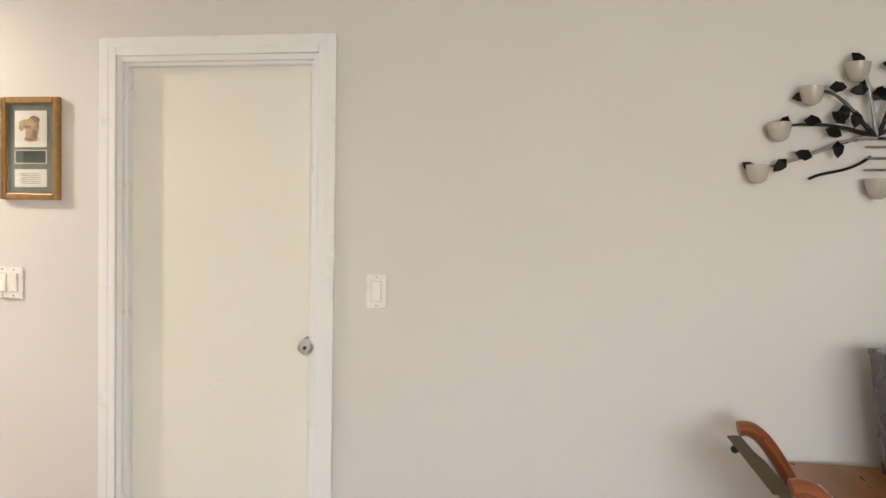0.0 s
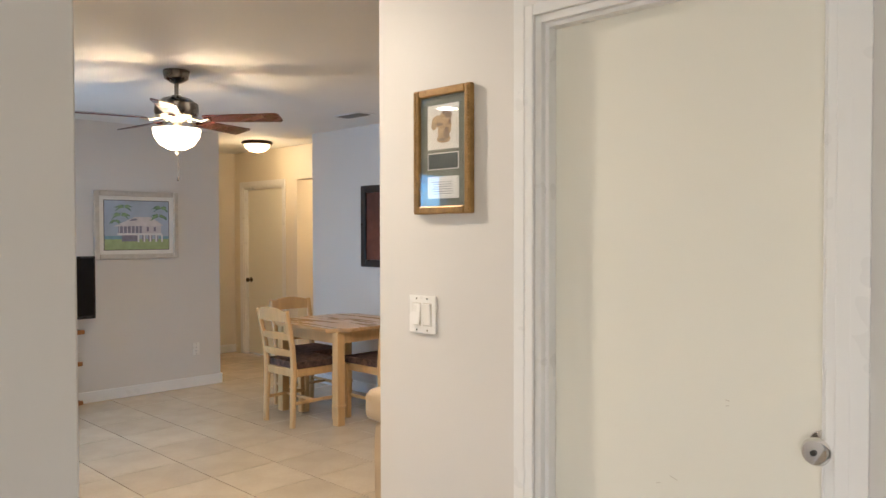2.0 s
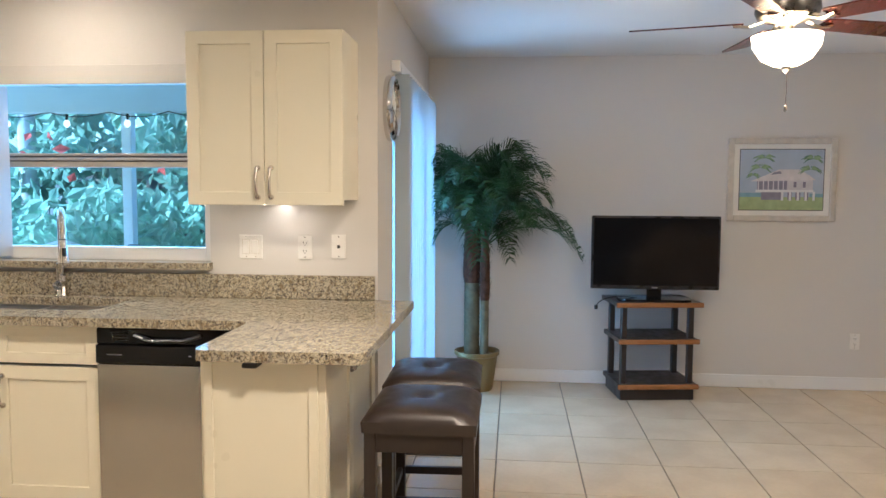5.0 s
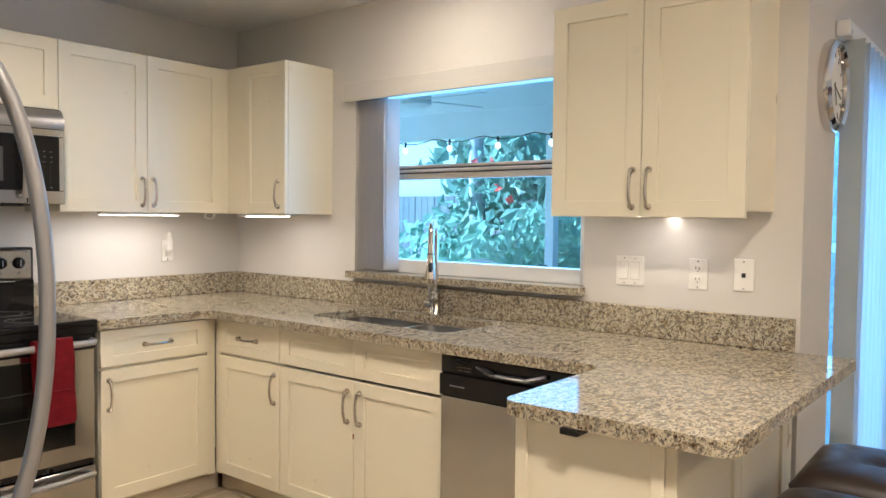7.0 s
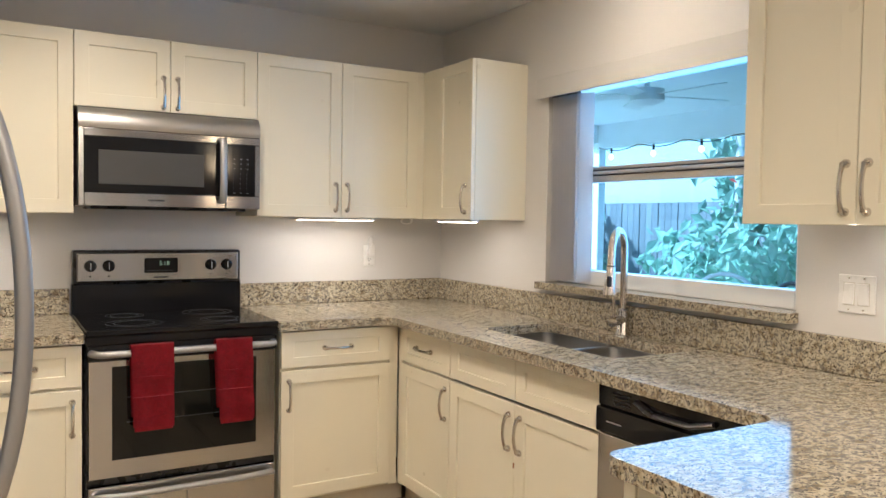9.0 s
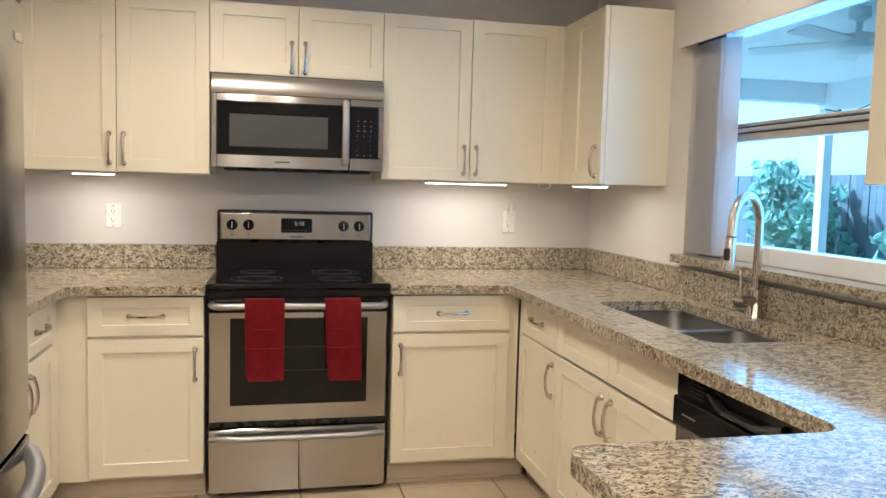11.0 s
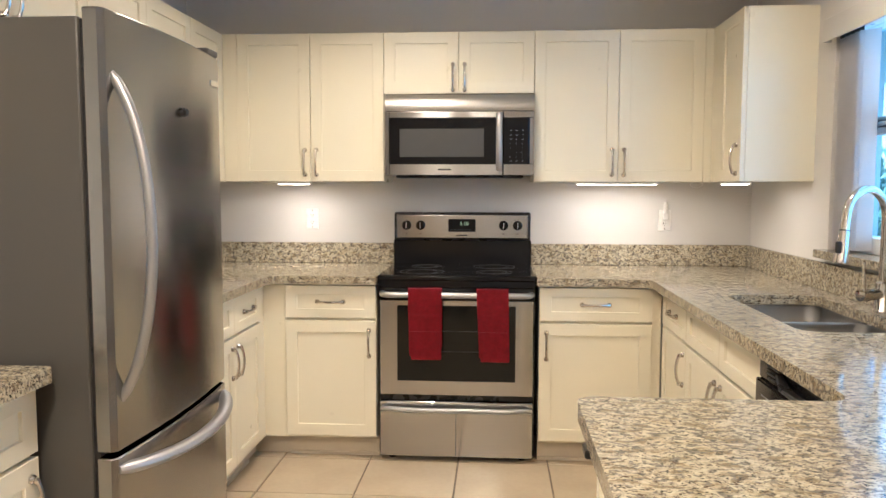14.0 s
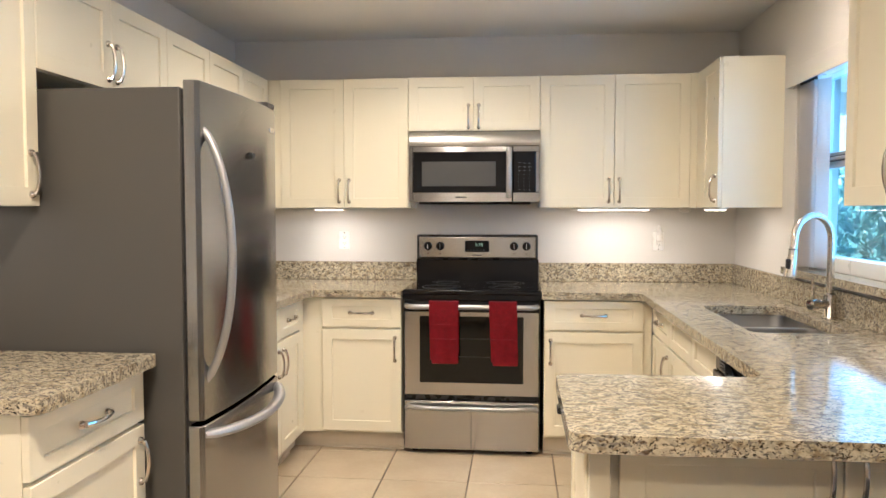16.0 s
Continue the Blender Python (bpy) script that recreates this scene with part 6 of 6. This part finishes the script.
build_wall_art()
dk = thing("desk", 1.4, 2.37, 0, 0, "reddish brown wooden desk against the wall", "desk")
part("desktop", box((-0.68, -0.41, 0.70), (0.9, 0.41, 0.735), 0.006, 2), cherry, dk)
for x in (-0.63, 0.84):
    for y in (-0.37, 0.37):
        part("leg", box((x - 0.03, y - 0.03, 0), (x + 0.03, y + 0.03, 0.70), 0.004), cherry, dk)
mahog = material("dark_mahogany", (0.035, 0.012, 0.013), 0.3, vary=0.3, scale=12, coat=0.2)
hu = thing("desk_hutch", 1.30, 2.55, 0.735, 0, "dark carved wooden hutch standing on the desk", "hutch")
bm = box((-0.35, -0.10, 0.0), (0.35, 0.15, 0.37), 0.006)
for vtx in bm.verts:
    vtx.co.x *= 0.86 + 0.14 * vtx.co.z / 0.37
part("body", bm, mahog, hu)
part("cornice", box((-0.352, -0.105, 0.355), (0.352, 0.155, 0.378), 0.006, 2), mahog, hu)
for k in range(3):
    part("carved_bar", box((-0.31, -0.112, 0.30 - 0.03 * k), (0.31, -0.099, 0.315 - 0.03 * k), 0.004), mahog, hu)
ac = thing("bentwood_armchair", 0.63, 2.36, 0, 0, "bentwood armchair with brown leather and taupe upholstery", "chair")
tan = material("taupe_upholstery", (0.22, 0.18, 0.13), 0.85, vary=0.08, bump=0.3, bump_scale=250)
cognac = material("cognac_leather", (0.22, 0.065, 0.018), 0.35, vary=0.15, scale=10, coat=0.1)
side = bezier((-0.06, 0, 0.87), (0.02, 0, 0.90), (0.08, 0, 0.72), (0.22, 0, 0.50), 16)
for y in (-0.26, 0.26):
    part("side_frame", tube([(x, y, z) for x, _, z in side], 0.028, 10, 0.8), cognac, ac, smooth=True)
    part("bolt", lathe([(0.012, 0), (0.012, 0.01), (0.0, 0.012)], steps=10, m=pose(-0.06, y - 0.028 if y < 0 else y + 0.028, 0.80, 90 if y < 0 else -90, 0, 0)), black_metal, ac)
bm = bmesh.new()
rows = [[bm.verts.new((x - 0.035 + 0.012 * math.sin(k), y, z - 0.02)) for y in (-0.25, -0.1, 0.1, 0.25)] for k, (x, _, z) in enumerate(side)]
for p, q in zip(rows, rows[1:]):
    for k in range(3):
        bm.faces.new((p[k], p[k + 1], q[k + 1], q[k]))
bmesh.ops.solidify(bm, geom=list(bm.faces), thickness=0.07)
part("back_cushion", bm, tan, ac, smooth=True)
part("seat_cushion", cushion((0.12, -0.24, 0.36), (0.58, 0.24, 0.48), 0.04), cognac, ac, smooth=True)
part("head_strap", box((0.085, -0.08, 0.66), (0.115, 0.08, 0.78), 0.008, 2), switch_white, ac)
for x in (0.16, 0.52):
    for y in (-0.2, 0.2):
        part("leg", tube([(x, y, 0.0), (x, y, 0.42)], 0.02, 8), cognac, ac)
lw = tagged(new("window_2"), "white living room window behind the camera's start", "window", kind="structure")
part("window_frame", boxes([((0.4, -3.17, 0.8), (0.46, -3.1, 2.1)), ((2.54, -3.17, 0.8), (2.6, -3.1, 2.1)), ((0.46, -3.17, 0.8), (2.54, -3.1, 0.86)), ((0.46, -3.17, 2.04), (2.54, -3.1, 2.1)), ((1.47, -3.17, 0.86), (1.53, -3.1, 2.04)), ((0.46, -3.16, 1.42), (1.47, -3.11, 1.46))], 0.003), trim_white, lw)


scuffed = material("scuff_grey", (0.42, 0.39, 0.37), 0.7, vary=0.2, scale=60)
for y, z, w, h, tilt in ((1.50, 1.215, 0.035, 0.006, 8), (1.52, 1.19, 0.02, 0.004, -5)):
    sm = thing("wall_scuff", -1.502, y, z, 90, "faint grey scuff on the painted wall", "scuff", "wall scuffs")
    part("mark", add_box(bmesh.new(), (-w / 2, -0.0006, -h / 2), (w / 2, 0.0004, h / 2), turn=pose(0, 0, 0, 0, tilt, 0)), scuffed, sm)


# ---- patio and garden ----
gr = part("ground", box((-60, -60, -0.4), (60, 60, -0.14)), grass_mat)
tagged(gr, "lawn and soil reaching away from the house", "ground", kind="structure")
pt = part("patio", box((-9.0, -6.0, -0.14), (WX - OUT, SY - OUT, -0.06), 0.004), concrete)
tagged(pt, "pale concrete patio slab", "patio", kind="structure")
pr_ = thing("patio_roof", 0, 0, 0, 0, "white covered patio roof with beam and posts", "patio roof", kind="structure")
part("soffit", boxes([((-8.6, -4.3, 2.46), (WX - OUT, SY - OUT, 2.56))]), patio_white, pr_)
part("beam", box((-8.7, -4.4, 2.20), (-8.55, SY - OUT, 2.56), 0.006), patio_white, pr_)
part("beam", box((-8.55, -4.4, 2.26), (WX - OUT, -4.27, 2.56), 0.006), patio_white, pr_)
for y in (-4.33, -1.58, 1.2):
    part("post", box((-8.68, y - 0.05, -0.06), (-8.58, y + 0.05, 2.20), 0.006), patio_white, pr_)
sl = thing("string_lights", 0, 0, 0, 0, "black string lights with clear bulbs under the beam", "string lights")
wire = [(-8.5, -4.2 + 0.1 * k, 2.20 - 0.05 * abs(math.sin(math.pi * (k * 0.1) / 0.62))) for k in range(55)]
part("wire", tube(wire, 0.006, 5), black_plastic, sl)
for k in range(9):
    y = -4.0 + 0.62 * k
    part("socket", lathe([(0.012, 0.0), (0.014, 0.06)], (-8.5, y, 2.12), 8), black_plastic, sl)
    part("bulb", lathe([(0.0, -0.075), (0.03, -0.05), (0.028, -0.02), (0.014, 0.0)], (-8.5, y, 2.12), 12), glow("bulb_glow", (1.0, 0.95, 0.9), 3.0) if k == 0 else bpy.data.materials["bulb_glow"], sl, smooth=True)
of = thing("patio_fan", -6.6, -1.6, 0, 0, "white patio ceiling fan", "ceiling fan")
part("motor", lathe([(0.06, 2.46), (0.06, 2.40), (0.02, 2.38), (0.02, 2.32), (0.12, 2.30), (0.12, 2.22), (0.05, 2.19), (0.0, 2.19)], steps=20), patio_white, of, smooth=True)
for k in range(5):
    bl_ = slab(rounded([(0.12, -0.05), (0.62, -0.065), (0.62, 0.065), (0.12, 0.05)], [0.02] * 4, 3), -0.004, 0.004)
    bmesh.ops.transform(bl_, verts=bl_.verts, matrix=pose(0, 0, 2.26, 0, 0, 20 + 72 * k) @ pose(0, 0, 0, 11, 0, 0))
    part("blade", bl_, patio_white, of)
def patio_chair(x, y, turn, mat, label):
    c = thing("patio_chair", x, y, -0.06, turn, label, "chair", "patio chairs")
    hoop = [(-0.24, 0.0, 0.42), (-0.26, 0.10, 0.80)] + [(-0.26 * math.cos(radians(a)), 0.13, 0.86 + 0.20 * math.sin(radians(a))) for a in range(0, 181, 20)] + [(0.26, 0.10, 0.80), (0.24, 0.0, 0.42)]
    part("back_hoop", tube(hoop, 0.016, 8), mat, c, smooth=True)
    for k in range(5):
        px = -0.16 + 0.08 * k
        part("back_slat", box((px - 0.02, 0.06, 0.44), (px + 0.02, 0.075, 1.0 - 0.8 * abs(px) ** 1.5), 0.003), mat, c)
    part("seat", slab(rounded([(-0.26, -0.42), (0.26, -0.42), (0.24, 0.06), (-0.24, 0.06)], [0.06] * 4), 0.40, 0.43), mat, c)
    for sx in (-0.22, 0.22):
        for sy in (-0.38, 0.02):
            part("leg", tube([(sx, sy, 0.0), (sx * 0.95, sy, 0.40)], 0.016, 8), mat, c)


patio_chair(-6.95, -0.78, 70, black_metal, "dark metal patio chair with a rounded back")
patio_chair(-7.25, -1.5, 100, patio_white, "white patio chair with a rounded back")
fn = thing("garden_fence", -12.2, 0, -0.14, 0, "weathered grey board fence behind the hedge", "fence")
fb = box((-0.012, -0.068, 0.0), (0.012, 0.068, 1.85), 0.003)
first = part("board", fb, fence_mat, fn)
first.location = (0, -14.0, 0)
for k in range(1, 128):
    o = new("board", first.data)
    o.parent, o.location = fn, (0.004 * (k % 3), -14.0 + 0.142 * k, 0.0)
for x, y, r, h in ((-9.7, -0.62, 0.11, 4.5), (-11.0, -4.2, 0.12, 5.0)):
    t = thing("palm_tree", x, y, -0.14, 0, "pale ringed palm trunk beyond the patio", "tree")
    part("trunk", tube([(0, 0, 0), (0.03, 0.01, h * 0.3), (0.02, -0.03, h * 0.6), (0.0, 0.0, h)], [r * 1.3, r, r * 0.9, r * 0.8], 14), trunk_mat, t, smooth=True)
    random.seed(int(-x))
    crown = bmesh.new()
    for k in range(16):
        a = k * 2.4
        d = Vector((math.cos(a), math.sin(a), 0))
        sp = [Vector(q) for q in bezier((0, 0, h), d * 0.6 + Vector((0, 0, h + 0.6)), d * 1.3 + Vector((0, 0, h + 0.5)), d * 1.9 + Vector((0, 0, h - 0.5)), 14)]
        for j in range(2, 14):
            tdir = (sp[j + 1] - sp[j - 1]).normalized()
            sd_ = tdir.cross(Vector((0, 0, 1))).normalized()
            for s in (-1, 1):
                q = sp[j] + sd_ * s * 0.45 + tdir * 0.2 - Vector((0, 0, 0.25))
                crown.faces.new([crown.verts.new(p) for p in (sp[j] - tdir * 0.03, sp[j] + tdir * 0.03, q)])
    part("crown", crown, leaf_mat, t)


def leaf_cloud(name, n, box_, size, seed, mat, label, long=1.6):
    rng = np.random.default_rng(seed)
    (x0, y0, z0), (x1, y1, z1) = box_
    verts, faces = [], []
    for k in range(n):
        c = np.array([rng.uniform(x0, x1), rng.uniform(y0, y1), z0 + (z1 - z0) * rng.uniform(0, 1) ** 0.8])
        top = z1 * (0.75 + 0.3 * noise.noise((c[1] * 0.9, seed, 0.3)))
        if c[2] > top:
            continue
        c[0] += 0.5 * noise.noise((c[1] * 1.3, c[2] * 1.3, seed))
        u, w = rng.normal(size=3), rng.normal(size=3)
        u[2] -= 0.8
        u /= np.linalg.norm(u)
        w -= u * (w @ u)
        w /= np.linalg.norm(w)
        s = size * rng.uniform(0.6, 1.3)
        nrm = np.cross(u, w) * s * 0.15
        b = len(verts)
        verts += [c - u * s * long * 0.5, c + w * s * 0.45 + nrm, c + u * s * long * 0.5, c - w * s * 0.45 + nrm]
        faces.append((b, b + 1, b + 2, b + 3))
    me = bpy.data.meshes.new(name)
    me.from_pydata([tuple(v) for v in verts], [], faces)
    me.materials.append(mat)
    return tagged(new(name, me), label, "hedge", kind="stuff")


leaf_light = leaf_material("leaf_light", (0.32, 0.45, 0.35), 1.7)
flower_red = leaf_material("red_blossom", (0.62, 0.10, 0.08), 3.0)
leaf_cloud("hedge", 8200, ((-12.0, -4.7, -0.1), (-10.6, 4.0, 3.6)), 0.16, 3, leaf_mat, "dense green hedge of broad leaves along the fence")
leaf_cloud("shrubs", 2700, ((-10.8, -0.6, -0.1), (-9.6, 3.0, 2.4)), 0.36, 8, leaf_light, "broad-leaved bright green shrubs beyond the patio", 2.0)
leaf_cloud("flowers", 34, ((-10.5, -4.3, 1.5), (-10.2, 0.5, 2.6)), 0.12, 44, flower_red, "scattered red blossoms in the hedge")
leaf_cloud("shrubs", 1500, ((-11.9, -9.4, -0.1), (-11.2, -7.6, 2.1)), 0.15, 17, leaf_light, "bright green bush against the fence")
leaf_cloud("shrubs", 2400, ((-10.6, -4.5, -0.1), (-9.3, -1.4, 1.7)), 0.13, 12, leaf_light, "low green shrubs beyond the patio")
leaf_cloud("hedge", 5000, ((-11.0, -12.6, -0.1), (-3.0, -11.2, 2.6)), 0.16, 31, leaf_mat, "dense green hedge across the end of the garden")
lcl = leaf_cloud("far_trees", 2400, ((-22, -11, 1.0), (-17, 14, 6.5)), 0.5, 21, leaf_mat, "far green trees beyond the fence")


# ---- floor tiles ----
def tiles(x0, x1, y0, y1, ox, oy, pitch, skip=None):
    gap = 0.007
    h = (pitch - gap) / 2
    bm = box((-h, -h, -0.0095), (h, h, 0.0), 0.0012)
    me = bpy.data.meshes.new("tile")
    bm.to_mesh(me)
    bm.free()
    me.materials.append(tile_mat)
    fl = bpy.data.objects["floor"]
    i0, i1 = math.floor((x0 - ox) / pitch), math.ceil((x1 - ox) / pitch)
    j0, j1 = math.floor((y0 - oy) / pitch), math.ceil((y1 - oy) / pitch)
    for i in range(i0, i1):
        for j in range(j0, j1):
            cx, cy = ox + pitch * (i + 0.5), oy + pitch * (j + 0.5)
            if skip and skip(cx, cy):
                continue
            t = new("tile", me)
            t.parent = fl
            t.location = (cx, cy, 0.0006 * noise.noise((cx * 3, cy * 3, 0.5)))
            t.rotation_euler = (0, 0, math.pi / 2 * ((i * 7 + j * 3) % 4))


PK, PD = 0.437, 0.437
tiles(-4.35, -1.75, -1.0, 1.19, -2.475, -0.90, PK)
jn = -0.90 + PK * 5
tiles(-8.9, -1.85, 1.29, 6.2, -4.90, jn, PD)
tiles(-1.53, 2.6, -3.0, 2.75, -1.53 - 0.003, jn - PD * 10, PD, lambda x, y: x < -1.5 or (x < -1.3 and y > 1.3))
